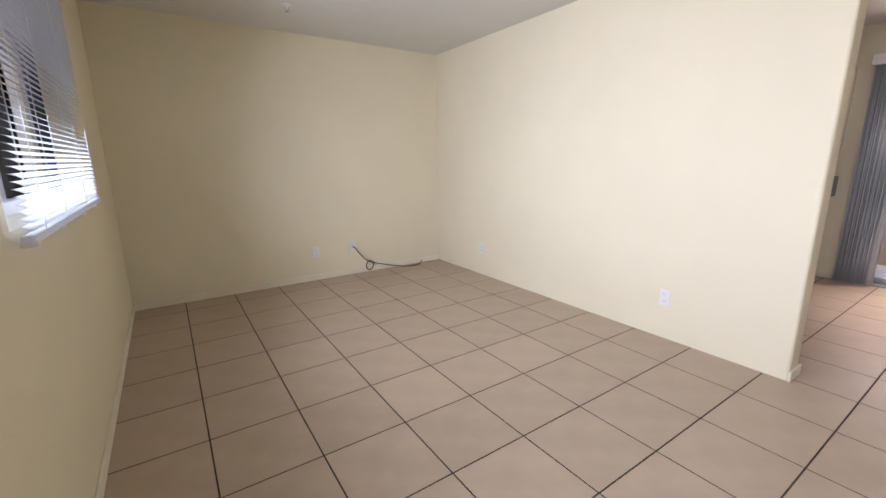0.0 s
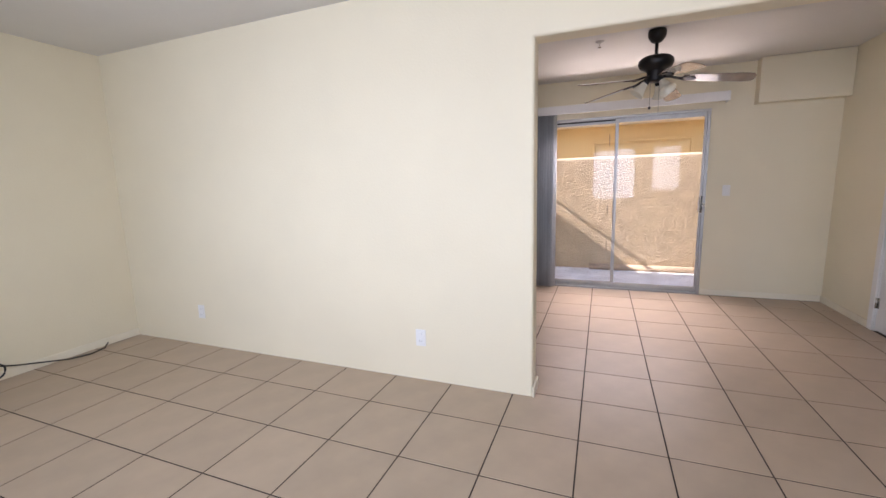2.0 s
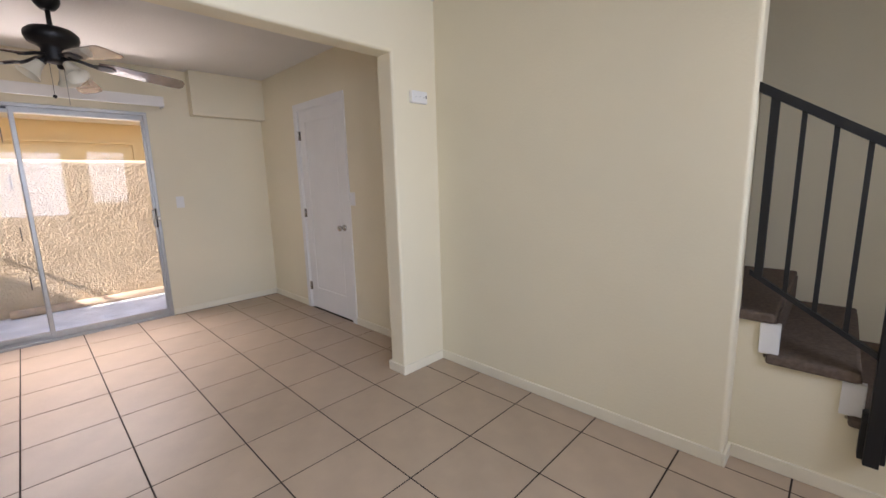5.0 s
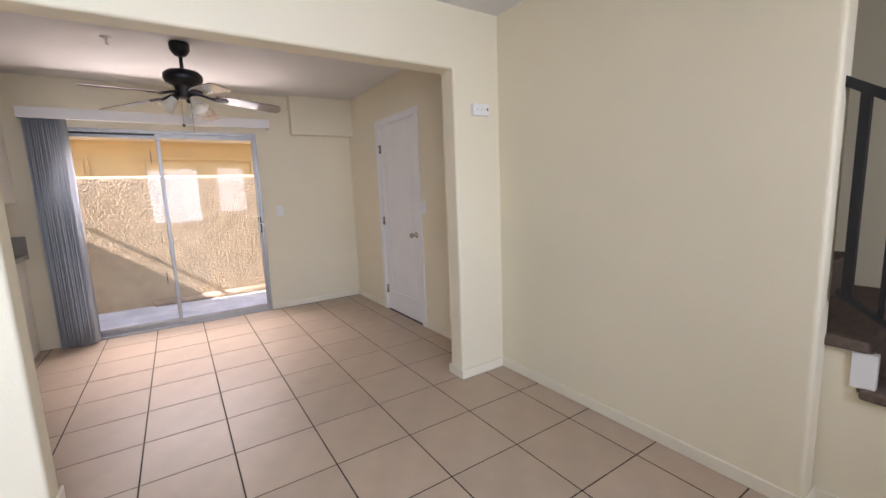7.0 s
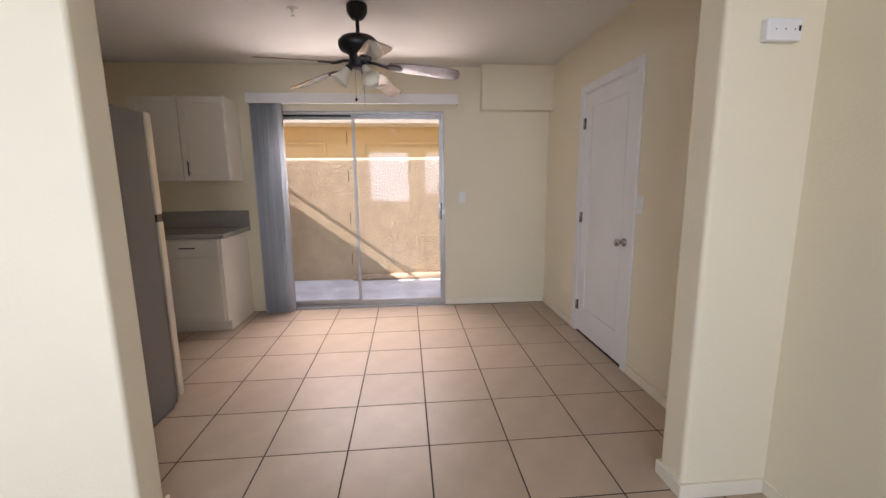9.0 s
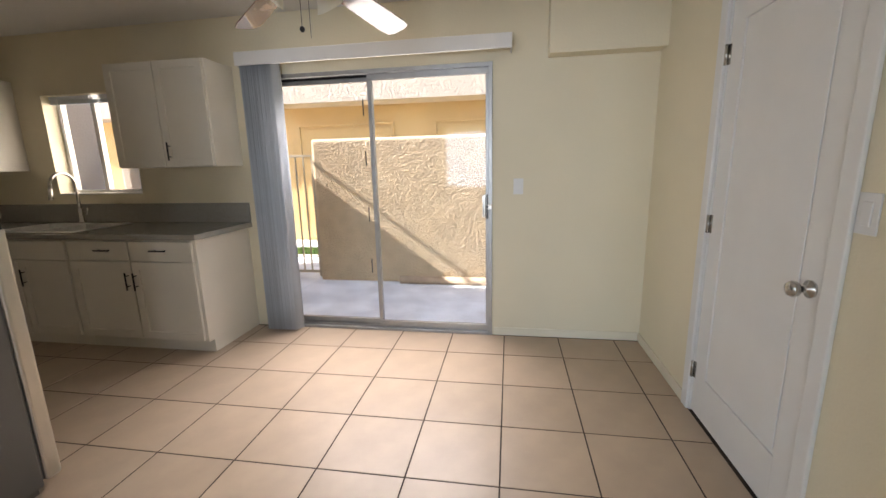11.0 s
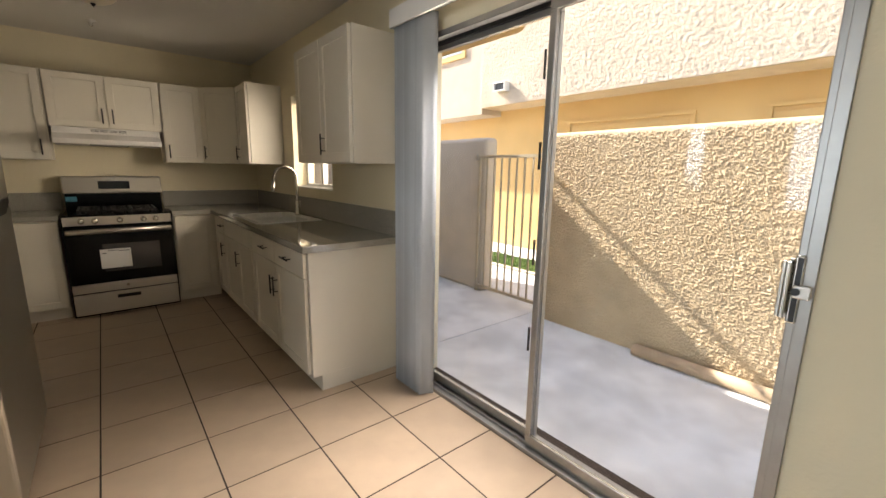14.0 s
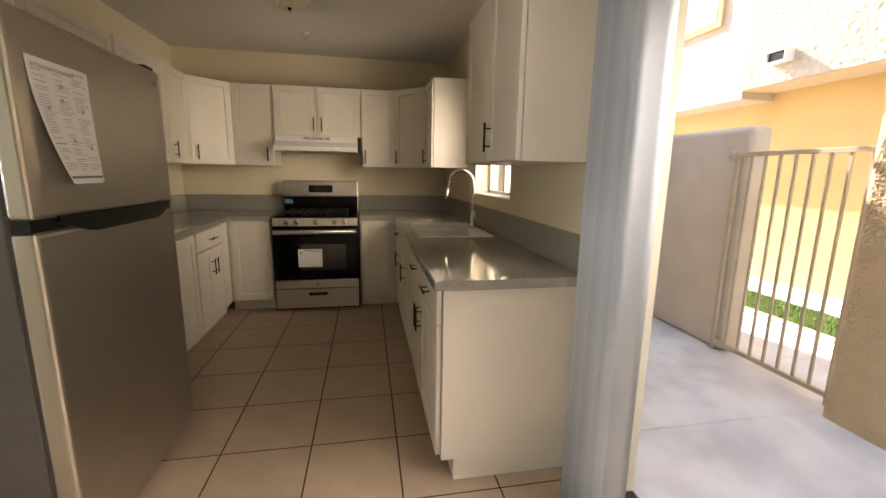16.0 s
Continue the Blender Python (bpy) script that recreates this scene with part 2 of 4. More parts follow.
def outlined_wall(name, axis, p0, p1, outline, rounded, mat, radius=0.018):
    """A wall extruded from its elevation outline; corners in rounded get bullnose edges."""
    bm = B()
    flat = [(p0, u, z) if axis == "x" else (u, p0, z) for u, z in outline]
    vs = [bm.verts.new(p) for p in flat]
    f = bm.faces.new(vs)
    r = bmesh.ops.extrude_face_region(bm, geom=[f])
    far = [g for g in r["geom"] if isinstance(g, bmesh.types.BMVert)]
    bmesh.ops.translate(bm, verts=far, vec=(p1 - p0, 0, 0) if axis == "x" else (0, p1 - p0, 0))
    iu = 1 if axis == "x" else 0
    keys = {(round(u, 3), round(z, 3)) for u, z in rounded}
    def k(v):
        return (round(v.co[iu], 3), round(v.co[2], 3))
    def side(v):
        return round(v.co[1 - iu], 4)
    order = [(round(u, 3), round(z, 3)) for u, z in rounded]
    pairs = {frozenset(q) for q in zip(order, order[1:])}
    es = [e for e in bm.edges if side(e.verts[0]) == side(e.verts[1]) and frozenset((k(e.verts[0]), k(e.verts[1]))) in pairs]
    bmesh.ops.bevel(bm, geom=es, offset=radius, segments=4, profile=0.5, affect="EDGES")
    return solo(name, bm, mat, kind="structure")


def pierced_wall(name, axis, p0, p1, us, zs, holes, mat):
    """A wall as one closed shell on a lattice of us by zs; holes: the cells left open."""
    bm = B()
    vs = {}
    def v(s, i, j):
        if (s, i, j) not in vs:
            p = p1 if s else p0
            vs[s, i, j] = bm.verts.new((p, us[i], zs[j]) if axis == "x" else (us[i], p, zs[j]))
        return vs[s, i, j]
    nu, nz = len(us) - 1, len(zs) - 1
    solid = {(i, j) for i in range(nu) for j in range(nz)} - set(holes)
    for i, j in solid:
        bm.faces.new((v(0, i, j), v(0, i + 1, j), v(0, i + 1, j + 1), v(0, i, j + 1)))
        bm.faces.new((v(1, i, j), v(1, i, j + 1), v(1, i + 1, j + 1), v(1, i + 1, j)))
        for n, a, b in (((i - 1, j), (i, j), (i, j + 1)), ((i + 1, j), (i + 1, j), (i + 1, j + 1)), ((i, j - 1), (i, j), (i + 1, j)), ((i, j + 1), (i, j + 1), (i + 1, j + 1))):
            if n not in solid:
                bm.faces.new((v(0, *a), v(0, *b), v(1, *b), v(1, *a)))
    return solo(name, bm, mat, kind="structure")


# ---- structure: walls, floor, ceiling ----
bm = B()
box(bm, XW - 0.2, XE + 0.2, YB - 0.15, YN + 0.15, -0.16, -0.0016)
floor = solo("floor", bm, GROUT, "dark brown grout bed under square beige ceramic floor tiles", kind="structure")

OPEN0, OPEN1, HEAD = -1.455, 0.70, 2.093
outlined_wall("wall_divider", "x", XD, XD + DW,
              [(YS - 0.10, -0.005), (OPEN0, -0.005), (OPEN0, HEAD), (OPEN1, HEAD), (OPEN1, -0.005), (YN, -0.005), (YN, ZC), (YS - 0.10, ZC)],
              [(OPEN0, -0.005), (OPEN0, HEAD), (OPEN1, HEAD), (OPEN1, -0.005)], PAINT)
bm = B()
box(bm, XW - 0.2, XE, YN, YN + 0.15, -0.1, ZC)
solo("wall_north", bm, PAINT, kind="structure")
DX0, DX1, DH = 4.005, 4.815, 2.045                   # closet door opening
pierced_wall("wall_south_dining", "y", YS - 0.12, YS, (XD + DW, DX0, DX1, XE), (-0.005, DH, ZC), [(1, 0)], PAINT)
outlined_wall("wall_south_living", "y", YS, YS - 0.115, [(1.06, -0.005), (XD, -0.005), (XD, ZC), (1.06, ZC)], [(1.06, -0.005), (1.06, ZC)], PAINT)
bm = B()
box(bm, XW - 0.2, XE, YB - 0.12, YB, -0.1, 4.2)
solo("wall_stairwell_back", bm, PAINT, kind="structure")
bm = B()
box(bm, 2.9, XE, YB, YS - 0.12, -0.1, 2.49)
solo("wall_closet_core", bm, PAINT, kind="structure")
WY0, WY1, WZ0, WZ1 = 1.62, 3.08, 1.10, 2.10           # living room window opening
pierced_wall("wall_window", "x", XW - 0.2, XW, (YB, -1.40, -0.80, -0.43, 0.59, WY0, WY1, YN), (-0.1, 1.03, WZ0, 1.51, WZ1, 2.14, ZC), [(1, 1), (1, 2), (1, 3), (3, 0), (3, 1), (3, 2), (3, 3), (3, 4), (5, 2), (5, 3)], PAINT)
SY0, SY1, SZ = -0.725, 1.125, 2.04                    # patio door opening
KY0, KY1, KZ0, KZ1 = 2.27, 3.12, 1.15, 1.99           # kitchen window opening
pierced_wall("wall_patio", "x", XE, XO, (YB, SY0, SY1, KY0, KY1, YN + 0.15), (-0.1, -0.01, KZ0, KZ1, SZ, ZC), [(1, 1), (1, 2), (1, 3), (3, 2)], PAINT)
bm = B()
box(bm, XE - 0.13, XE, YS, -1.10, 2.04, ZC - 0.002, 0.004)
solo("wall_soffit", bm, PAINT, "cream drywall box dropped from the ceiling in the dining corner", kind="structure")
bm = B()
box(bm, XW - 0.2, XO, YS - 0.115, YN + 0.15, ZC, ZC + 0.2)
box(bm, 2.9, XO, YB - 0.12, YS - 0.115, ZC, ZC + 0.2)
solo("ceiling", bm, CEIL, "off-white textured drywall ceiling", kind="structure")
bm = B()
box(bm, XW - 0.2, 2.9, YB - 0.12, YS - 0.115, 4.2, 4.3)
solo("ceiling_stairwell", bm, CEIL, kind="structure")
bm = B()
box(bm, XW - 0.2, 2.9, YS - 0.115, YS - 0.02, ZC + 0.2, 4.2)
box(bm, 2.9, 3.0, YB, YS - 0.115, ZC, 4.2)
box(bm, XW - 0.2, XW, YB, YS - 0.115, ZC, 4.2)
solo("wall_stairwell_upper", bm, PAINT, kind="structure")


def baseboard(name, pts, h=0.065, t=0.013, mat=BASEB):
    """A skirting along a plan line, its room side to the left of the line."""
    bm = B()
    for (x0, y0), (x1, y1) in zip(pts, pts[1:]):
        if abs(x1 - x0) > abs(y1 - y0):
            s = t if x1 > x0 else -t
            box(bm, min(x0, x1), max(x0, x1), min(y0, y0 + s), max(y0, y0 + s), 0.0, h, 0.004)
        else:
            s = -t if y1 > y0 else t
            box(bm, min(x0, x0 + s), max(x0, x0 + s), min(y0, y1), max(y0, y1), 0.0, h, 0.004)
    return solo(name, bm, mat, kind="structure")


baseboard("baseboard_north", [(XD, YN), (XW, YN)])
baseboard("baseboard_window", [(XW, YN), (XW, YS)])
baseboard("baseboard_south_living", [(1.06, YS), (XD, YS)])
baseboard("baseboard_south_end", [(1.06, YS - 0.11), (1.06, YS + 0.013)])
baseboard("baseboard_stub", [(XD, YS + 0.013), (XD, OPEN0 + 0.012)])
baseboard("baseboard_stub_end", [(XD + DW + 0.012, OPEN0), (XD - 0.012, OPEN0)][::-1])
baseboard("baseboard_stub_dining", [(XD + DW, OPEN0 + 0.012), (XD + DW, YS)])
baseboard("baseboard_divider_end", [(XD - 0.012, OPEN1), (XD + DW + 0.012, OPEN1)][::-1])
baseboard("baseboard_dining_a", [(XD + DW, YS), (3.945, YS)])
baseboard("baseboard_dining_b", [(4.875, YS), (XE, YS)])
baseboard("baseboard_patio", [(XE, YS + 0.013), (XE, SY0 - 0.01)])
baseboard("baseboard_stair", [(XW, YS - 0.115), (1.06, YS - 0.115)])


# ---- stairs ----
def stairs():
    run, rise, y0, y1 = 0.272, 0.18, YS - 0.115, YB
    st = thing("staircase", (0.6, y0, 0), "brown carpeted staircase with a cream stepped side wall", "staircase")
    x4 = 0.935                                       # nosing of the fourth step
    bm = B()
    outline = [(x4 - 3 * run + 0.03, -0.005)]
    for i in range(1, 8):
        x = x4 + (i - 4) * run + 0.03
        outline += [(x, rise * i - 0.025), (x + run, rise * i - 0.025)]
    outline += [(outline[-1][0], -0.005)]
    vs = [bm.verts.new((x, y0, z)) for x, z in outline]
    f = bm.faces.new(vs)
    r = bmesh.ops.extrude_face_region(bm, geom=[f])
    bmesh.ops.translate(bm, verts=[g for g in r["geom"] if isinstance(g, bmesh.types.BMVert)], vec=(0, y1 - y0, 0))
    part("side_wall", bm, PAINT, st, "cream painted stepped side wall")
    for i in range(1, 8):
        x, z = x4 + (i - 4) * run, rise * i
        bm = B()
        box(bm, x, x + run + 0.02, y1, y0 + 0.03, z - 0.045, z, 0.012)
        box(bm, x + run - 0.005, x + run + 0.022, y1, y0 + 0.002, z - 0.02, z + rise - 0.03, 0.004)
        part("tread", bm, CARPET, st, "brown carpeted tread and riser")
        if i < 5:
            bm = B()
            box(bm, x - 0.02, x + 0.05, y0 - 0.02, y0 + 0.014, z - 0.185, z - 0.047, 0.003)
            part("bracket", bm, TRIM, st, "white painted riser end")
    rail = thing("stair_railing", (0.62, y0, 0.2), "black square-bar metal stair railing fixed to the carpeted staircase", "railing")
    yr = y0 + 0.055
    s = rise / run
    def slanted(x0, x1, z0, h, w, nm):
        bm = B()
        vs = [bm.verts.new((x, yy, z)) for yy in (yr - w, yr + w) for x, z in ((x0, z0), (x1, z0 + s * (x1 - x0)), (x1, z0 + s * (x1 - x0) + h), (x0, z0 + h))]
        for q in ((0, 1, 2, 3), (7, 6, 5, 4), (0, 4, 5, 1), (1, 5, 6, 2), (2, 6, 7, 3), (3, 7, 4, 0)):
            bm.faces.new([vs[i] for i in q])
        part(nm, bm, BLACKM, rail)
    slanted(0.60, 1.10, 1.325, 0.038, 0.02, "top_rail")
    slanted(0.60, 1.035, 0.60, 0.022, 0.013, "bottom_rail")
    for x in (0.726, 0.82, 0.915):
        bm = B()
        box(bm, x - 0.008, x + 0.008, yr - 0.008, yr + 0.008, 0.61 + s * (x - 0.60), 1.335 + s * (x - 0.60))
        part("baluster", bm, BLACKM, rail)
    bm = B()
    box(bm, 0.992, 1.02, yr - 0.014, yr + 0.014, 0.875, 1.61)
    part("end_post", bm, BLACKM, rail)
    bm = B()
    box(bm, 0.588, 0.632, yr - 0.022, yr + 0.022, 0.20, 1.36, 0.003)
    box(bm, 0.572, 0.648, y0, yr + 0.0, 0.21, 0.40, 0.003)
    part("newel_post", bm, BLACKM, rail)


stairs()


# ---- living room window and blinds ----
def living_window():
    w = tagged(new("window_1"), "white vinyl sliding window in the living room wall", kind="structure")
    BASE[w.name] = Vector((0, 0, 0))
    x0, x1 = XW - 0.16, XW - 0.10
    bm = B()
    box(bm, x0, x1, WY0, WY1, WZ0, WZ0 + 0.05, 0.004)
    box(bm, x0, x1, WY0, WY1, WZ1 - 0.05, WZ1, 0.004)
    box(bm, x0, x1, WY0, WY0 + 0.05, WZ0 + 0.05, WZ1 - 0.05, 0.004)
    box(bm, x0, x1, WY1 - 0.05, WY1, WZ0 + 0.05, WZ1 - 0.05, 0.004)
    box(bm, x0, x1, 2.32, 2.38, WZ0 + 0.05, WZ1 - 0.05, 0.004)
    part("window_frame", bm, PLASTIC, w)
    for y in (2.305, 2.385, WY1 - 0.062):
        bm = B()
        box(bm, x0 + 0.01, x1 + 0.008, y, y + 0.012, WZ0 + 0.05, WZ1 - 0.05)
        part("screen_edge", bm, BLACKP, w, "black insect screen edge")
    for a, b in ((WY0 + 0.05, 2.32), (2.38, WY1 - 0.05)):
        bm = B()
        box(bm, x0 + 0.025, x0 + 0.031, a, b, WZ0 + 0.05, WZ1 - 0.05)
        part("pane", bm, PANE, w).visible_shadow = False
    bl = thing("window_blind", (-0.34, 2.35, 1.05), "white horizontal mini blind lowered over the living room window", "blind")
    ya, yb, zt, zb = 1.60, 3.10, 2.13, 1.075
    bm = B()
    box(bm, XW + 0.002, -0.325, ya, yb, zt, zt + 0.035, 0.003)
    part("headrail", bm, SLATW, bl)
    n = 50
    for i in range(n):
        z = zb + 0.03 + (zt - zb - 0.04) * i / (n - 1)
        bm = B()
        tilt = 0.006
        rows = []
        for k, u in enumerate((-0.0125, -0.006, 0.0, 0.006, 0.0125)):
            h = 0.0022 * (1 - (u / 0.0125) ** 2) - tilt * u / 0.0125
            rows.append([bm.verts.new((-0.352 + u, y, z + h)) for y in (ya + 0.004, yb - 0.004)])
        for p, q in zip(rows, rows[1:]):
            bm.faces.new((p[0], p[1], q[1], q[0]))
        r = bmesh.ops.extrude_face_region(bm, geom=bm.faces[:])
        bmesh.ops.translate(bm, verts=[g for g in r["geom"] if isinstance(g, bmesh.types.BMVert)], vec=(0, 0, 0.0006))
        part("slat", bm, SLATW, bl)
    bm = B()
    box(bm, -0.368, -0.336, ya, yb, zb - 0.012, zb + 0.012, 0.004)
    part("bottom_rail", bm, SLATW, bl)
    for y in (ya + 0.15, 2.1, 2.6, yb - 0.12):
        for x in (-0.366, -0.338):
            bm = B()
            tube(bm, [(x, y, zb), (x, y, zt)], 0.0011, 5)
            part("ladder_cord", bm, SLATW, bl)
    for y in (ya + 0.012, 2.0, 2.45, 2.85):
        bm = B()
        box(bm, -0.372, -0.332, y - 0.012, y + 0.012, zb - 0.022, zb - 0.006, 0.003)
        part("rail_clip", bm, PLASTIC, bl)


living_window()


# Added wall: keeps sun off the window blind, white to look bright through it
bm = B()
box(bm, -5.5, -0.56, 3.45, 3.65, -0.1, 3.8)
solo("wall_sun_blocker", bm, material("white_backdrop_stucco", (0.80, 0.79, 0.77), 0.9, bump=0.003, scale=50, vary=0.05, vscale=3), kind="structure")


# ---- patio sliding door ----
def patio_door():
    d = thing("sliding_door", (5.75, 0.2, 0), "closed aluminium-framed sliding glass patio door", "door")
    bm = B()
    fx0, fx1 = XE - 0.015, XE + 0.125
    box(bm, fx0, fx1, SY0, SY1, -0.008, 0.018, 0.002)
    box(bm, fx0 + 0.03, fx0 + 0.036, SY0, SY1, 0.018, 0.034)
    box(bm, fx0 + 0.07, fx0 + 0.076, SY0, SY1, 0.018, 0.034)
    box(bm, fx0, fx1, SY0, SY1, SZ - 0.03, SZ, 0.002)
    box(bm, fx0, fx1, SY0, SY0 + 0.03, 0.018, SZ - 0.03, 0.002)
    box(bm, fx0, fx1, SY1 - 0.03, SY1, 0.018, SZ - 0.03, 0.002)
    part("door_frame", bm, ALU, d)
    for nm, a, b, x in (("sliding_panel", SY0 + 0.02, 0.208, XE + 0.008), ("fixed_panel", 0.182, SY1 - 0.02, XE + 0.046)):
        bm = B()
        w = 0.031
        box(bm, x, x + 0.026, a, b, 0.035, 0.078, 0.003)
        box(bm, x, x + 0.026, a, b, 1.965, 2.012, 0.003)
        box(bm, x, x + 0.026, a, a + w, 0.078, 1.965, 0.003)
        box(bm, x, x + 0.026, b - w, b, 0.078, 1.965, 0.003)
        p = part(nm, bm, ALU, d, "aluminium-framed glass panel")
        bm = B()
        box(bm, x + 0.012, x + 0.018, a + w, b - w, 0.078, 1.965)
        g = part("pane", bm, PANE, p)
        g.visible_shadow = False
    # Black strip put in for the shade of the gap under the head
    bm = B()
    box(bm, XE + 0.03, XE + 0.062, 0.215, SY1 - 0.03, 1.992, 2.01)
    part("head_gap_shade", bm, BLACKP, d, "black strip for the shaded gap above the fixed panel")
    bm = B()
    box(bm, XE - 0.012, XE + 0.006, SY0 + 0.016, SY0 + 0.062, 0.94, 1.11, 0.002)
    part("handle_plate", bm, CHROME, d, "chrome handle backplate")
    bm = B()
    box(bm, XE - 0.022, XE + 0.005, SY0 + 0.026, SY0 + 0.05, 0.93, 1.12, 0.004)
    box(bm, XE - 0.046, XE - 0.036, SY0 + 0.05, SY0 + 0.064, 0.945, 1.105, 0.004)
    part("pull_handle", bm, CHROME, d, "chrome pull handle")
    bm = B()
    box(bm, XE - 0.04, XE - 0.006, SY0 + 0.062, SY0 + 0.072, 0.945, 1.105, 0.002)
    part("handle_side", bm, CHROME, d, "chrome handle side cheek")
    bm = B()
    box(bm, XE - 0.0245, XE - 0.0225, SY0 + 0.031, SY0 + 0.043, 0.935, 1.115)
    part("recess_strip", bm, BLACKP, d, "black strip in the handle recess")
    bm = B()
    box(bm, XE - 0.034, XE - 0.0245, SY0 + 0.004, SY0 + 0.044, 1.004, 1.042, 0.003)
    part("latch_lever", bm, CHROME, d, "chrome thumb latch lever")
    bm = B()
    tube(bm, [(XE - 0.034, SY0 + 0.036, 1.023), (XE - 0.040, SY0 + 0.036, 1.023)], 0.010, 12)
    part("lock", bm, BLACKP, d, "black lock")
    # Four short upright black strips just outside the fixed pane
    for z in (1.785, 1.40, 0.96, 0.53):
        bm = B()
        box(bm, XE + 0.072, XE + 0.082, 0.267, 0.274, z - 0.06, z + 0.06)
        part("black_dash", bm, BLACKP, d, "thin black upright dash")
    v = thing("blind_valance", (5.6, 0.17, 2.1), "white valance box above the patio door", "valance")
    bm = B()
    box(bm, 5.555, 5.57, -0.858, 1.168, 2.088, 2.183, 0.003)
    box(bm, 5.57, XE - 0.001, -0.858, -0.846, 2.088, 2.183, 0.003)
    box(bm, 5.57, XE - 0.001, 1.156, 1.168, 2.088, 2.183, 0.003)
    part("front_board", bm, TRIM, v)
    bm = B()
    box(bm, 5.60, 5.64, -0.845, 1.155, 2.12, 2.155, 0.003)
    part("head_track", bm, ALU, v)
    vb = thing("vertical_blind", (5.62, 1.0, 0.03), "pale grey vertical vane blind drawn aside at the patio door", "blind")
    n = 23
    for i in range(n):
        y = 0.878 + (1.125 - 0.878) * i / (n - 1)
        bm = B()
        a = radians(-24 + 9 * math.sin(i * 2.3))
        w = 0.0445
        rows = []
        for u in (-1, -0.5, 0, 0.5, 1):
            bow = 0.006 * (1 - u * u)
            x = 5.615 + u * w * math.cos(a)
            yy = y + u * w * math.sin(a) + bow
            rows.append([bm.verts.new((x, yy, z)) for z in (0.012, 2.12)])
        for p, q in zip(rows, rows[1:]):
            f = bm.faces.new((p[0], p[1], q[1], q[0]))
            f.smooth = True
        r = bmesh.ops.extrude_face_region(bm, geom=bm.faces[:])
        bmesh.ops.translate(bm, verts=[g for g in r["geom"] if isinstance(g, bmesh.types.BMVert)], vec=(0, 0.0008, 0))
        part("vane", bm, VANE, vb)


patio_door()


# ---- closet door ----
def closet_door():
    d = thing("closet_door", (4.41, YS, 0.01), "closed white panelled interior door in white casing", "door")
    bm = B()
    box(bm, DX0 + 0.012, DX1 - 0.012, YS - 0.045, YS - 0.016, 0.012, DH - 0.012, 0.002)
    x0, x1, z0, z1, f = DX0 + 0.012, DX1 - 0.012, 0.012, DH - 0.012, YS - 0.006
    s = 0.115
    for a, b, c, e in ((x0, x0 + s, z0, z1), (x1 - s, x1, z0, z1), (x0 + s, x1 - s, z0, z0 + 0.22), (x0 + s, x1 - s, z1 - s, z1)):
        box(bm, a, b, YS - 0.016, f, c, e, 0.0015)
    box(bm, x0 + s + 0.02, x1 - s - 0.02, YS - 0.016, YS - 0.011, z0 + 0.24, z1 - s - 0.02, 0.0015)
    part("door_leaf", bm, TRIM, d)
    bm = B()
    c = 0.06
    box(bm, DX0 - c, DX0 + 0.004, YS, YS + 0.016, 0, DH + c, 0.004)
    box(bm, DX1 - 0.004, DX1 + c, YS, YS + 0.016, 0, DH + c, 0.004)
    box(bm, DX0 + 0.004, DX1 - 0.004, YS, YS + 0.016, DH - 0.004, DH + c, 0.004)
    box(bm, DX0, DX0 + 0.01, YS - 0.11, YS, 0, DH, 0.0)
    box(bm, DX1 - 0.01, DX1, YS - 0.11, YS, 0, DH, 0.0)
    box(bm, DX0 + 0.01, DX1 - 0.01, YS - 0.11, YS, DH - 0.01, DH, 0.0)
    part("casing", bm, TRIM, d)
    for z in (0.24, 1.02, 1.80):
        bm = B()
        tube(bm, [(DX1 - 0.008, YS + 0.004, z - 0.045), (DX1 - 0.008, YS + 0.004, z + 0.045)], 0.008, 8)
        box(bm, DX1 - 0.034, DX1 - 0.01, YS - 0.006, YS - 0.003, z - 0.045, z + 0.045)
        part("hinge", bm, CHROME, d, "satin nickel hinge")
    bm = B()
    kx, kz = DX0 + 0.075, 0.905
    lathe(bm, [(0.030, -0.006), (0.030, 0.002), (0.012, 0.006), (0.011, 0.028), (0.024, 0.036), (0.028, 0.05), (0.022, 0.062), (0.005, 0.066)], (kx, YS, kz), 20, "y")
    part("knob", bm, CHROME, d, "round satin nickel knob")
    bm = B()
    box(bm, DX0 + 0.005, DX0 + 0.014, YS - 0.004, YS + 0.003, kz - 0.03, kz + 0.03)
    part("strike_plate", bm, CHROME, d)


closet_door()


# ---- switches, outlets, alarm, sprinklers ----
def plate(name, c, face, label, kind="outlet"):
    """A wall plate; face: the way that it looks (x or y, with sign)."""
    m = Matrix.Translation(c) @ pose(0, 0, 0, 0, 0, {"-y": 0, "+x": 90, "+y": 180, "-x": -90}[face])
    e = thing(name, c, label, "wall outlet" if kind == "outlet" else "light switch", m=m)
    bm = B()
    box(bm, -0.036, 0.036, -0.006, 0.0, -0.058, 0.058, 0.002)
    part("cover_plate", bm, PLASTIC, e)
    bm = B()
    if kind == "outlet":
        bm.free()
        for z in (-0.026, 0.026):
            bm = B()
            box(bm, -0.017, 0.017, -0.010, -0.005, z - 0.015, z + 0.015, 0.004)
            so = part("socket", bm, PLASTIC, e)
            for x in (-0.007, 0.007):
                bm = B()
                box(bm, x - 0.001, x + 0.001, -0.0105, -0.009, z - 0.003, z + 0.006)
                part("slot", bm, BLACKP, so)
    elif kind == "switch":
        box(bm, -0.017, 0.017, -0.011, -0.005, -0.034, 0.034, 0.002)
        part("rocker", bm, PLASTIC, e)
    return e


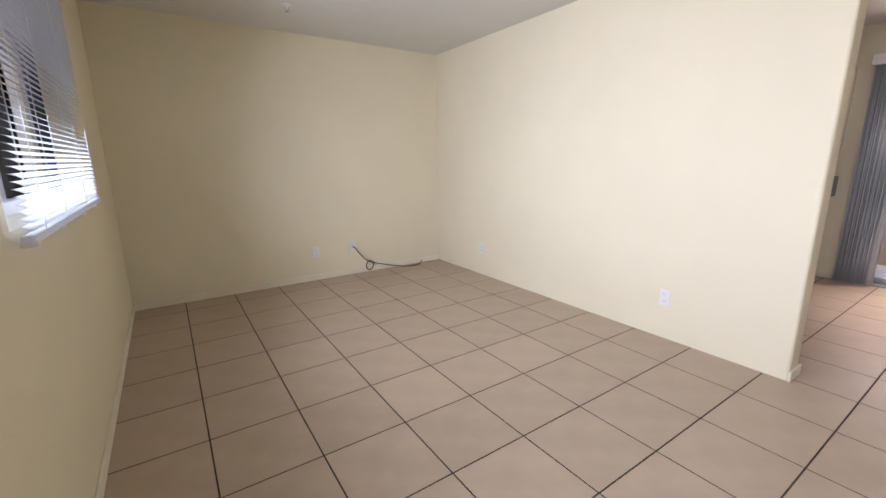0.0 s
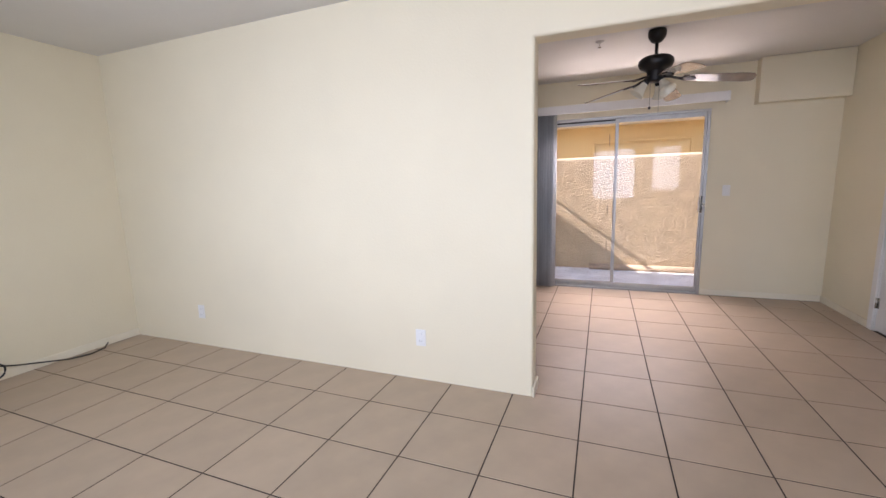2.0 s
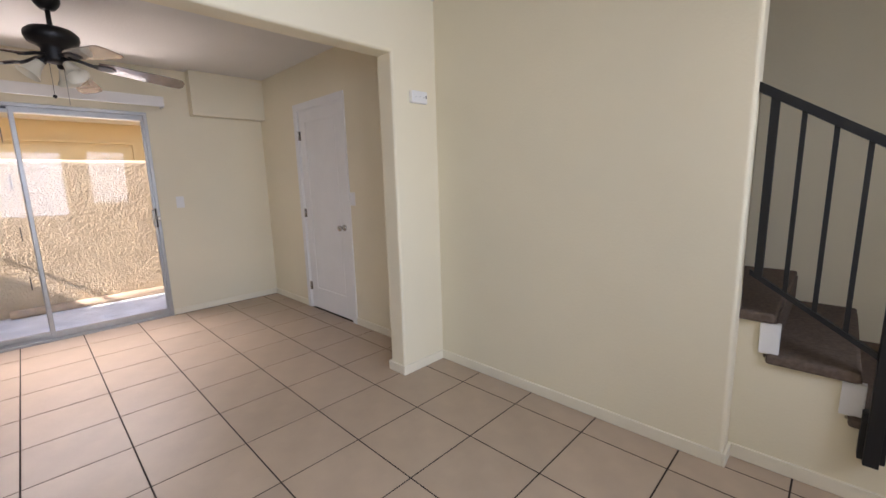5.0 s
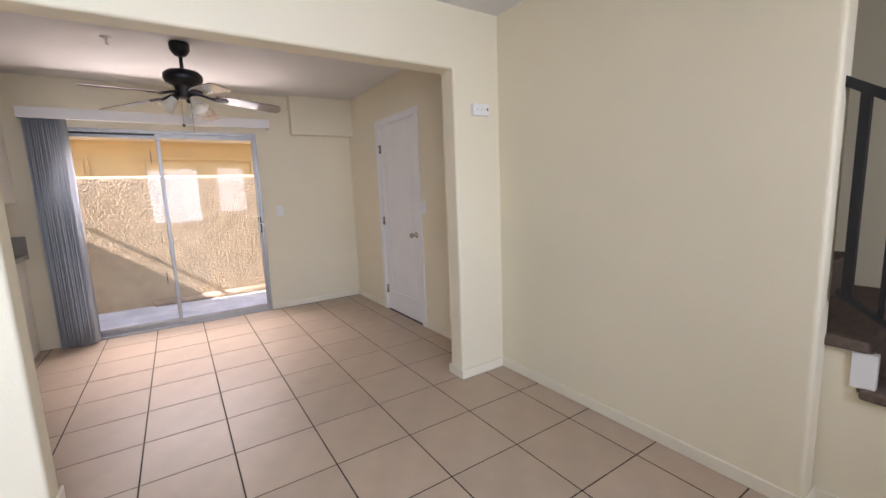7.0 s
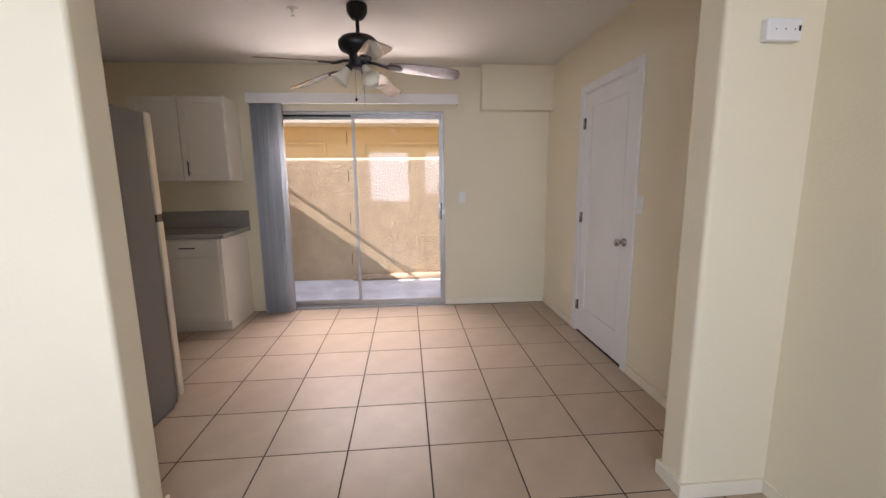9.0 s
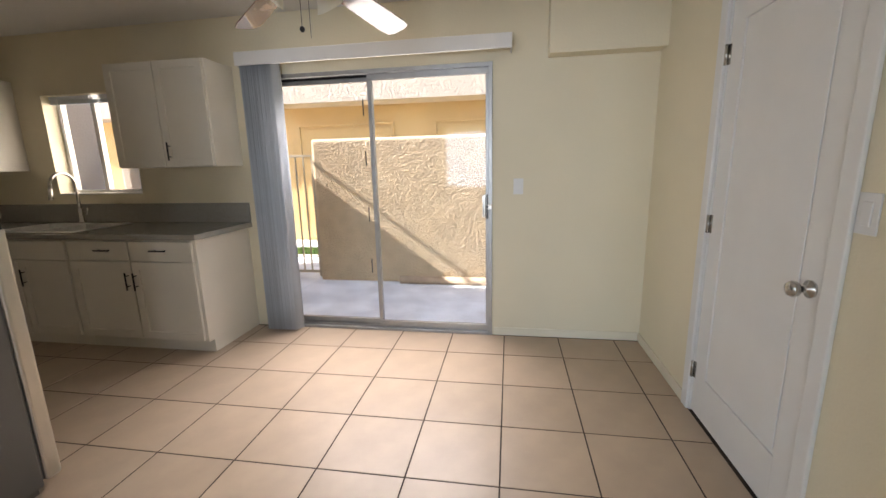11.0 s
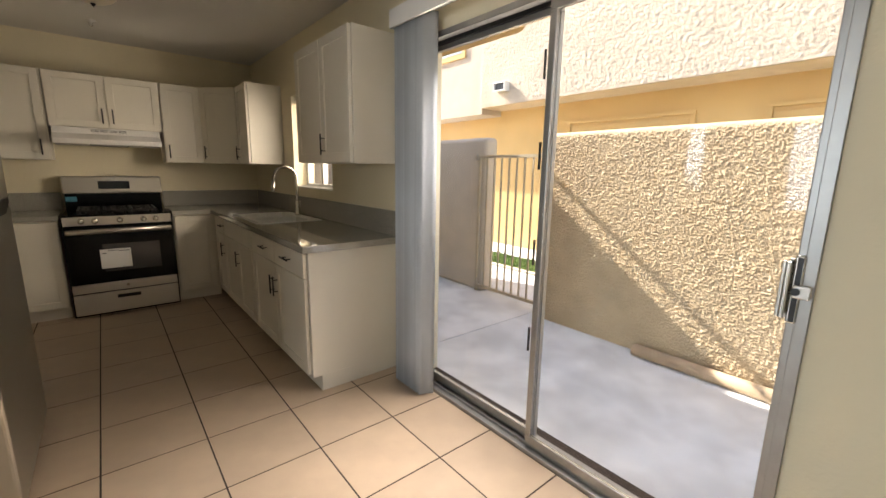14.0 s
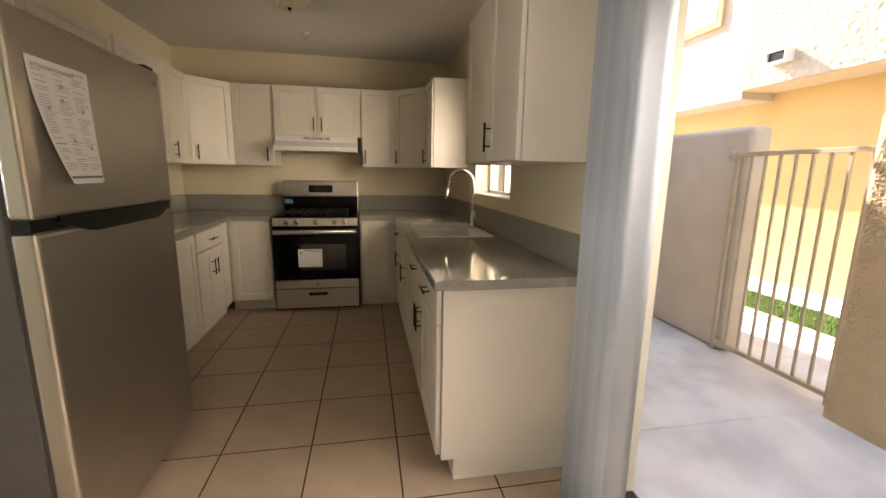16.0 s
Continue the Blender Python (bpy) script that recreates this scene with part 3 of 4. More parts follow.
plate("wall_outlet", (1.245, YN, 0.31), "-y", "white duplex outlet low on the cream north wall")
plate("wall_outlet", (XD, 1.445, 0.30), "-x", "white duplex outlet low on the divider wall")
plate("wall_outlet", (XD, 3.50, 0.30), "-x", "white duplex outlet near the room's far corner")
plate("light_switch", (XE, -0.915, 1.17), "-x", "white rocker switch beside the patio door", "switch")
plate("light_switch", (3.905, YS, 1.175), "+y", "white rocker switch beside the closet door", "switch")

cj = plate("cable_outlet", (1.655, YN, 0.32), "-y", "white coaxial wall plate with a black cable", "blank")
cb = thing("coaxial_cable", (2.0, 4.3, 0), "loose black coaxial cable looped on the tiled floor by the wall", "cable")
bm = B()
pts = [(1.655, YN - 0.006, 0.32), (1.675, YN - 0.03, 0.305), (1.71, YN - 0.05, 0.25), (1.77, YN - 0.06, 0.17), (1.84, YN - 0.06, 0.125), (1.95, YN - 0.05, 0.085), (2.08, YN - 0.05, 0.05), (2.24, YN - 0.09, 0.015), (2.38, YN - 0.11, 0.006), (2.49, YN - 0.09, 0.012), (2.54, YN - 0.05, 0.035)]
tube(bm, pts, 0.0056, 8)
ring = [(1.835 + 0.045 * math.sin(a), YN - 0.055 - 0.01 * math.cos(a) + 0.004 * k, 0.085 + 0.055 * math.cos(a)) for k in range(2) for a in [i * math.tau / 24 for i in range(25)]]
tube(bm, ring, 0.0056, 8)
part("cord", bm, CABLE, cb)

al = thing("wall_alarm", (XD, -1.655, 1.85), "small white wall-mounted alarm unit on the cream wall", "alarm")
bm = B()
box(bm, XD - 0.032, XD, -1.722, -1.588, 1.812, 1.888, 0.006)
part("housing", bm, PLASTIC, al)
for y in (-1.69, -1.655, -1.62):
    bm = B()
    box(bm, XD - 0.0335, XD - 0.0315, y - 0.002, y + 0.002, 1.848, 1.852)
    part("indicator", bm, BLACKP, al)
bm = B()
box(bm, XD - 0.034, XD - 0.0315, -1.712, -1.704, 1.845, 1.862)
part("button", bm, BLACKP, al)


def sprinkler(x, y):
    e = thing("fire_sprinkler", (x, y, ZC), "small chrome pendent fire sprinkler in the ceiling", "sprinkler", "ceiling sprinklers")
    bm = B()
    lathe(bm, [(0.036, 0.0), (0.036, -0.004), (0.014, -0.008), (0.009, -0.026), (0.004, -0.028)], (x, y, ZC), 16)
    part("escutcheon", bm, TRIM, e)
    bm = B()
    tube(bm, [(x - 0.011, y, ZC - 0.02), (x - 0.013, y, ZC - 0.04), (x, y, ZC - 0.048)], 0.002, 6)
    tube(bm, [(x + 0.011, y, ZC - 0.02), (x + 0.013, y, ZC - 0.04), (x, y, ZC - 0.052)], 0.002, 6)
    lathe(bm, [(0.013, -0.046), (0.013, -0.048), (0.003, -0.05)], (x, y, ZC), 12)
    part("deflector", bm, CHROME, e)


sprinkler(4.37, 0.392)
sprinkler(4.315, 3.685)
sprinkler(0.955, 3.65)


# ---- ceiling fan ----
def fan():
    cx, cy = 4.29, -0.035
    f = thing("ceiling_fan", (cx, cy, ZC), "dark bronze five-blade ceiling fan with frosted bell shades", "ceiling fan")
    bm = B()
    lathe(bm, [(0.064, 0), (0.068, -0.012), (0.066, -0.045), (0.058, -0.062), (0.038, -0.088), (0.018, -0.096)], (cx, cy, ZC), 28)
    part("canopy", bm, BRONZE, f)
    bm = B()
    tube(bm, [(cx, cy, ZC - 0.085), (cx, cy, 2.27)], 0.013, 12)
    part("downrod", bm, BRONZE, f)
    bm = B()
    lathe(bm, [(0.02, 2.288), (0.055, 2.285), (0.105, 2.272), (0.128, 2.250), (0.130, 2.222), (0.118, 2.195), (0.075, 2.175), (0.062, 2.160), (0.062, 2.10), (0.05, 2.085), (0.02, 2.08)], (cx, cy, 0), 32)
    part("motor_housing", bm, BRONZE, f)
    for k in range(5):
        a = math.pi + radians(16) + k * math.tau / 5
        m = Matrix.Translation((cx, cy, 2.118)) @ Matrix.Rotation(a, 4, "Z") @ Matrix.Rotation(radians(6.5), 4, "Y") @ Matrix.Rotation(radians(-13), 4, "X")
        bm = B()
        outline = [(0.20, -0.045), (0.28, -0.060), (0.60, -0.070), (0.655, -0.062), (0.672, -0.03), (0.672, 0.03), (0.655, 0.062), (0.60, 0.070), (0.28, 0.060), (0.20, 0.045)]
        prism(bm, outline, -0.003, 0.003, 0.001)
        bmesh.ops.transform(bm, matrix=m, verts=bm.verts)
        b = part("blade", bm, WOODB, f, "glossy dark walnut fan blade")
        bm = B()
        tube(bm, [(0.05, 0, 0.012), (0.11, 0, 0.008), (0.16, 0, -0.004), (0.20, 0, -0.008)], 0.010, 8)
        prism(bm, [(0.17, -0.012), (0.21, -0.034), (0.27, -0.030), (0.29, 0.0), (0.27, 0.030), (0.21, 0.034), (0.17, 0.012)], -0.010, -0.003, 0.001)
        bmesh.ops.transform(bm, matrix=m, verts=bm.verts)
        part("blade_iron", bm, BRONZE, b)
    for k in range(3):
        a = radians(100 + 117 * k)
        m = Matrix.Translation((cx + 0.055 * math.cos(a), cy + 0.055 * math.sin(a), 2.10)) @ Matrix.Rotation(a, 4, "Z") @ Matrix.Rotation(radians(-38), 4, "Y")
        bm = B()
        lathe(bm, [(0.012, 0.02), (0.02, 0.0), (0.026, -0.02), (0.024, -0.035)], (0, 0, 0), 16)
        bmesh.ops.transform(bm, matrix=m, verts=bm.verts)
        h = part("lamp_holder", bm, BRONZE, f)
        bm = B()
        prof = [(0.024, -0.028), (0.027, -0.045), (0.034, -0.075), (0.044, -0.102), (0.058, -0.126), (0.063, -0.131)]
        lathe(bm, prof + [(r - 0.003, z) for r, z in prof[::-1]], (0, 0, 0), 24)
        bmesh.ops.transform(bm, matrix=m, verts=bm.verts)
        part("shade", bm, FROST, h, "frosted bell glass shade")
    for dx, dy, z in ((0.03, 0.03, 1.90), (-0.02, -0.03, 1.84)):
        bm = B()
        tube(bm, [(cx + dx, cy + dy, 2.09), (cx + dx, cy + dy, z)], 0.0012, 5)
        if z > 1.87:
            lathe(bm, [(0.002, 0.012), (0.010, 0.006), (0.011, -0.004), (0.004, -0.012)], (cx + dx, cy + dy, z - 0.008), 12)
        part("pull_chain", bm, BRONZE, f)


fan()

dl = thing("ceiling_light", (4.33, 2.84, ZC), "frosted glass dome ceiling light with a bronze finial", "ceiling light")
bm = B()
lathe(bm, [(0.15, 0), (0.15, -0.02), (0.14, -0.03)], (4.33, 2.84, ZC), 32)
part("pan", bm, BRONZE, dl)
bm = B()
lathe(bm, [(0.138, -0.028), (0.130, -0.055), (0.105, -0.08), (0.06, -0.10), (0.012, -0.107)], (4.33, 2.84, ZC), 32)
part("dome", bm, FROST, dl)
bm = B()
lathe(bm, [(0.014, -0.105), (0.014, -0.112), (0.006, -0.122), (0.002, -0.128)], (4.33, 2.84, ZC), 12)
part("finial", bm, BRONZE, dl)


# ---- kitchen cabinets ----
def shaker(bm, x0, x1, z0, z1, y=-0.0225, rail=0.055):
    """A shaker front whose face is at y, 19 mm thick."""
    e = 0.0015
    loops = [(0, y + 0.019), (0, y + e), (e, y)]
    if x1 - x0 > 0.2 and z1 - z0 > 0.2:
        loops += [(rail, y), (rail + e, y + 0.008)]
    rings = [[bm.verts.new(p) for p in ((x0 + k, v, z0 + k), (x1 - k, v, z0 + k), (x1 - k, v, z1 - k), (x0 + k, v, z1 - k))] for k, v in loops]
    bm.faces.new(rings[0][::-1])
    for p, q in zip(rings, rings[1:]):
        for i in range(4):
            bm.faces.new((p[i], p[(i + 1) % 4], q[(i + 1) % 4], q[i]))
    bm.faces.new(rings[-1])
    return bm


def bar_handle(parent, x, z, upright, length=0.13, y=-0.0225):
    bm = B()
    h = length / 2
    d = y - 0.03
    if upright:
        tube(bm, [(x, d, z - h), (x, d, z + h)], 0.0055, 8)
        for s in (-0.6, 0.6):
            tube(bm, [(x, y, z + s * h), (x, d, z + s * h)], 0.004, 6)
    else:
        tube(bm, [(x - h, d, z), (x + h, d, z)], 0.0055, 8)
        for s in (-0.6, 0.6):
            tube(bm, [(x + s * h, y, z), (x + s * h, d, z)], 0.004, 6)
    part("handle", bm, BRONZE, parent, "dark bronze bar handle")


def cabinet(name, m, w, depth, z0, z1, fronts, label, toe=0.0, group="", well=0.0):
    """A cabinet that looks along its own -y; fronts: (part, x0, x1, z0, z1, handle) with handle (x, z, upright)."""
    e = thing(name, None, label, "kitchen cabinet", group, m=m)
    bm = B()
    box(bm, 0, w, 0, depth, z0 + toe, z1 - well, 0.001, 1)
    if well:
        box(bm, 0, w, 0, 0.018, z1 - well, z1)
    if toe:
        box(bm, 0, w, 0.055, depth, z0, z0 + toe)
    part("body", bm, CAB, e)
    for nm, a, b, c, d, handle in fronts:
        bm = B()
        shaker(bm, a + 0.0025, b - 0.0025, c, d)
        p = part(nm, bm, CAB, e)
        if handle:
            bar_handle(p, *handle)
    return e


UZ0, UZ1 = 1.365, 2.115
CT = 0.865
def east(y):
    return Matrix.Translation((5.10, y, 0)) @ pose(0, 0, 0, 0, 0, -90)
def east_up(y):
    return Matrix.Translation((5.39, y, 0)) @ pose(0, 0, 0, 0, 0, -90)
def west(y, x=3.55):
    return Matrix.Translation((x, y, 0)) @ pose(0, 0, 0, 0, 0, 90)
def north(x, y):
    return Matrix.Translation((x, y, 0))


LOW = "white shaker base cabinet"
cabinet("base_cabinet", east(2.375), 1.065, 0.60, 0, CT,
        [("drawer", 0.535, 1.045, 0.71, 0.85, (0.795, 0.787, False)), ("drawer", 0.015, 0.53, 0.71, 0.85, (0.335, 0.787, False)),
         ("door", 0.535, 1.045, 0.115, 0.70, (0.565, 0.56, True)), ("door", 0.015, 0.53, 0.115, 0.70, (0.50, 0.56, True))],
        "white shaker base cabinet, two drawers over doors, beside patio door", 0.10)
cabinet("base_cabinet", east(3.30), 0.92, 0.60, 0, CT,
        [("false_front", 0.01, 0.91, 0.71, 0.85, None), ("door", 0.01, 0.458, 0.115, 0.70, None), ("door", 0.462, 0.91, 0.115, 0.70, (0.51, 0.568, True))],
        "white shaker sink base cabinet under the steel sink", 0.10, well=0.145)
cabinet("base_cabinet", east(3.76), 0.455, 0.60, 0, CT,
        [("drawer", 0.09, 0.45, 0.71, 0.85, (0.41, 0.787, False)), ("door", 0.09, 0.45, 0.115, 0.70, (0.43, 0.565, True))],
        LOW + " beside the corner", 0.10)
cabinet("base_cabinet", north(4.735, 3.765), 0.375, 0.60, 0, CT, [("door", 0.01, 0.335, 0.115, 0.85, None)], "plain white shaker base cabinet between the stove and the corner", 0.10)
cabinet("base_cabinet", north(3.545, 3.765), 0.38, 0.60, 0, CT, [("door", 0.035, 0.375, 0.115, 0.85, None)], "plain white shaker base cabinet beside the stove", 0.10)
cabinet("base_cabinet", west(2.99), 0.765, 0.565, 0, CT,
        [("drawer", 0.01, 0.585, 0.705, 0.85, (0.30, 0.775, False)), ("door", 0.01, 0.297, 0.115, 0.695, (0.27, 0.55, True)), ("door", 0.302, 0.585, 0.115, 0.695, (0.335, 0.55, True))],
        "white shaker base cabinet, one drawer over two doors, near the refrigerator", 0.10)
cabinet("base_cabinet", west(2.0), 0.985, 0.565, 0, CT, [("door", 0.01, 0.49, 0.115, 0.85, (0.46, 0.60, True)), ("door", 0.495, 0.975, 0.115, 0.85, (0.53, 0.60, True))], LOW + " behind the refrigerator", 0.10)

UP = "white shaker wall cabinet"
cabinet("wall_cabinet", east_up(2.11), 0.82, 0.31, UZ0, UZ1,
        [("door", 0.005, 0.415, UZ0 + 0.005, UZ1 - 0.005, None), ("door", 0.42, 0.815, UZ0 + 0.005, UZ1 - 0.005, (0.475, 1.478, True))], UP + " between the window and the patio door")
cabinet("wall_cabinet", east_up(3.76), 0.37, 0.31, UZ0, UZ1, [("door", 0.005, 0.365, UZ0 + 0.005, UZ1 - 0.005, (0.04, 1.47, True))], UP + " beside the kitchen window")
cabinet("wall_cabinet", north(4.765, 4.06), 0.335, 0.31, UZ0, UZ1, [("door", 0.005, 0.33, UZ0 + 0.005, UZ1 - 0.005, (0.035, 1.47, True))], UP + " beside the range hood")
cabinet("wall_cabinet", north(3.945, 4.06), 0.815, 0.31, 1.65, UZ1,
        [("door", 0.005, 0.405, 1.655, UZ1 - 0.005, (0.37, 1.76, True)), ("door", 0.41, 0.81, 1.655, UZ1 - 0.005, (0.445, 1.76, True))], "short white two-door wall cabinet above the range hood")
cabinet("wall_cabinet", north(3.575, 4.06), 0.365, 0.31, UZ0, UZ1, [("door", 0.005, 0.355, UZ0 + 0.005, UZ1 - 0.005, (0.31, 1.47, True))], UP + " to one side of the hood")
cabinet("wall_cabinet", west(2.75, 3.29), 1.04, 0.305, UZ0, UZ1,
        [("door", 0.65, 1.03, UZ0 + 0.005, UZ1 - 0.005, (0.69, 1.47, True)), ("door", 0.01, 0.645, UZ0 + 0.005, UZ1 - 0.005, None)], UP + " past the refrigerator")
cabinet("wall_cabinet", west(1.10, 3.29), 1.645, 0.305, 1.79, UZ1,
        [("door", 0.01, 0.99, 1.795, UZ1 - 0.005, None), ("door", 0.995, 1.64, 1.795, UZ1 - 0.005, None)], "short white wall cabinet above the refrigerator")


def corner_cabinet(pts, a, b, handle_at, label):
    """A corner wall cabinet over a plan outline, with one diagonal door from a to b."""
    e = thing("corner_wall_cabinet", (a[0], a[1], UZ0), label, "kitchen cabinet")
    bm = B()
    prism(bm, pts, UZ0, UZ1)
    part("body", bm, CAB, e)
    w = math.dist(a, b)
    m = Matrix.Translation((a[0], a[1], 0)) @ Matrix.Rotation(math.atan2(b[1] - a[1], b[0] - a[0]), 4, "Z")
    bm = B()
    shaker(bm, 0.006, w - 0.006, UZ0 + 0.005, UZ1 - 0.005)
    bmesh.ops.transform(bm, matrix=m, verts=bm.verts)
    d = part("door", bm, CAB, e)
    bm = B()
    y, x = -0.049, handle_at
    tube(bm, [(x, y, 1.405), (x, y, 1.535)], 0.0055, 8)
    for z in (1.43, 1.51):
        tube(bm, [(x, -0.019, z), (x, y, z)], 0.004, 6)
    bmesh.ops.transform(bm, matrix=m, verts=bm.verts)
    part("handle", bm, BRONZE, d, "dark bronze bar handle")


corner_cabinet([(5.10, 4.06), (5.39, 3.765), (5.70, 3.765), (5.70, 4.37), (5.10, 4.37)], (5.105, 4.055), (5.385, 3.77), 0.045, "white shaker corner wall cabinet with a diagonal door")
corner_cabinet([(3.29, 3.795), (3.57, 4.06), (3.57, 4.37), (2.985, 4.37), (2.985, 3.795)], (3.29, 3.795), (3.57, 4.06), 0.05, "white shaker corner wall cabinet with a lit diagonal door")

# worktops with their upstands
wt = thing("worktop", (5.4, 2.5, CT), "grey speckled laminate worktop around the steel sink", "worktop")
SX0, SX1, SKY0, SKY1 = 5.135, 5.625, 2.37, 3.13
z0, z1 = CT, 0.905
bm = B()
box(bm, 5.055, SX0, 1.272, 4.35, z0, z1, 0.006)
box(bm, SX1, 5.698, 1.272, 4.35, z0, z1 - 0.0002)
box(bm, SX0 - 0.008, SX1 + 0.002, 1.272, SKY0, z0, z1 - 0.0001)
box(bm, SX0 - 0.008, SX1 + 0.002, SKY1, 4.35, z0, z1 - 0.0001)
box(bm, 4.73, 5.07, 3.735, 4.35, z0, z1 - 0.0003, 0.003)
part("slab", bm, WORKTOP, wt)
bm = B()
box(bm, 5.68, 5.699, 1.272, 4.345, z1, 1.068, 0.004)
box(bm, 4.73, 5.68, 4.346, 4.368, z1, 1.068, 0.004)
part("upstand", bm, WORKTOP, wt)
wt = thing("worktop", (3.3, 3.0, CT), "grey speckled laminate worktop with an upstand, beside the refrigerator", "worktop")
bm = B()
box(bm, 2.985, 3.59, 2.0, 4.35, z0, z1, 0.006)
box(bm, 3.575, 3.935, 3.735, 4.35, z0, z1 - 0.0003, 0.003)
part("slab", bm, WORKTOP, wt)
bm = B()
box(bm, 2.982, 3.0, 2.0, 4.345, z1, 1.068, 0.004)
box(bm, 3.0, 3.935, 4.346, 4.368, z1, 1.068, 0.004)
part("upstand", bm, WORKTOP, wt)

# sink and faucet
sk = thing("kitchen_sink", (5.38, 2.75, 0.905), "double-bowl stainless steel kitchen sink set in the worktop", "sink")
SINK = material("sink_steel", (0.82, 0.81, 0.78), 0.36, 1.0, vary=0.08, vscale=20)
bm = B()
r = 0.905
for a, b, c, d in ((SX0 - 0.012, SX1 + 0.012, SKY0 - 0.012, SKY0 + 0.025), (SX0 - 0.012, SX1 + 0.012, SKY1 - 0.025, SKY1 + 0.012),
                   (SX0 - 0.012, SX0 + 0.025, SKY0 + 0.025, SKY1 - 0.025), (SX1 - 0.075, SX1 + 0.012, SKY0 + 0.025, SKY1 - 0.025),
                   (SX0 + 0.025, SX1 - 0.075, 2.735, 2.765)):
    box(bm, a, b, c, d, r, r + 0.004)
part("rim", bm, SINK, sk)
for a, b in ((SKY0 + 0.025, 2.735), (2.765, SKY1 - 0.025)):
    bm = B()
    x0, x1, zb = SX0 + 0.025, SX1 - 0.075, 0.73
    box(bm, x0 - 0.001, x0, a, b, zb, r)
    box(bm, x1, x1 + 0.001, a, b, zb, r)
    box(bm, x0, x1, a - 0.001, a, zb, r)
    box(bm, x0, x1, b, b + 0.001, zb, r)
    box(bm, x0, x1, a, b, zb - 0.001, zb)
    lathe(bm, [(0.04, 0.001), (0.035, 0.004), (0.01, 0.002)], ((x0 + x1) / 2, (a + b) / 2, zb), 16)
    part("bowl", bm, SINK, sk)
fa = thing("kitchen_faucet", (5.61, 2.83, 0.909), "satin nickel gooseneck pull-down kitchen faucet on the sink's rim", "faucet")
bm = B()
lathe(bm, [(0.028, 0.909), (0.028, 0.92), (0.02, 0.93), (0.018, 1.03), (0.013, 1.04)], (5.61, 2.83, 0), 20)
part("base", bm, CHROME, fa)
bm = B()
arc = [(5.61, 2.83, 1.03), (5.61, 2.83, 1.10), (5.61, 2.83, 1.20)]
for i in range(13):
    a = math.pi * i / 12 * 0.93
    arc.append((5.61 - 0.10 * (1 - math.cos(a)), 2.83, 1.24 + 0.10 * math.sin(a)))
arc.append((5.405, 2.83, 1.21))
tube(bm, arc, 0.0125, 12)
part("spout", bm, CHROME, fa)
bm = B()
tube(bm, [(5.405, 2.83, 1.215), (5.40, 2.83, 1.15), (5.398, 2.83, 1.125)], 0.016, 12)
part("spray_head", bm, CHROME, fa)
bm = B()
tube(bm, [(5.61, 2.80, 0.985), (5.61, 2.765, 0.99), (5.60, 2.74, 1.04)], 0.006, 8)
part("lever", bm, CHROME, fa)
bm = B()
lathe(bm, [(0.03, 0.905), (0.028, 0.912), (0.01, 0.916)], (5.655, 2.62, 0), 16)
solo("hole_cover", bm, CHROME, "round nickel cover disc on the worktop behind the sink", "cover", base=(5.655, 2.62, 0.905))


# ---- kitchen window ----
def kitchen_window():
    w = tagged(new("window_2"), "small white-framed sliding window over the kitchen sink", kind="structure")
    BASE[w.name] = Vector((0, 0, 0))
    x0, x1 = XO - 0.08, XO - 0.03
    bm = B()
    box(bm, x0, x1, KY0, KY1, KZ0, KZ0 + 0.035, 0.003)
    box(bm, x0, x1, KY0, KY1, KZ1 - 0.035, KZ1, 0.003)
    box(bm, x0, x1, KY0, KY0 + 0.035, KZ0 + 0.035, KZ1 - 0.035, 0.003)
    box(bm, x0, x1, KY1 - 0.035, KY1, KZ0 + 0.035, KZ1 - 0.035, 0.003)
    box(bm, x0, x1, 2.73, 2.77, KZ0 + 0.035, KZ1 - 0.035, 0.003)
    part("window_frame", bm, PLASTIC, w)
    for a, b in ((KY0 + 0.035, 2.73), (2.77, KY1 - 0.035)):
        bm = B()
        box(bm, x0 + 0.02, x0 + 0.025, a, b, KZ0 + 0.035, KZ1 - 0.035)
        part("pane", bm, PANE, w).visible_shadow = False
    bm = B()
    box(bm, XE - 0.012, x0, KY0 + 0.001, KY1 - 0.001, KZ0 + 0.0, KZ0 + 0.012, 0.003)
    part("window_sill", bm, TRIM, w)
    s = thing("raised_blind", (XO - 0.12, 2.73, KZ1 - 0.08), "white mini blind raised to the top of the kitchen window", "blind")
    bm = B()
    box(bm, XO - 0.145, XO - 0.10, KY0 + 0.01, KY1 - 0.01, KZ1 - 0.032, KZ1 - 0.002, 0.002)
    part("headrail", bm, SLATW, s)
    bm = B()
    for i in range(10):
        box(bm, XO - 0.14, XO - 0.112, KY0 + 0.012, KY1 - 0.012, KZ1 - 0.066 + i * 0.0034, KZ1 - 0.064 + i * 0.0034)
    part("slat_stack", bm, SLATW, s)
    bm = B()
    tube(bm, [(XO - 0.15, KY1 - 0.10, KZ1 - 0.03), (XO - 0.152, KY1 - 0.11, 1.62)], 0.003, 6)
    part("wand", bm, PLASTIC, s)


kitchen_window()


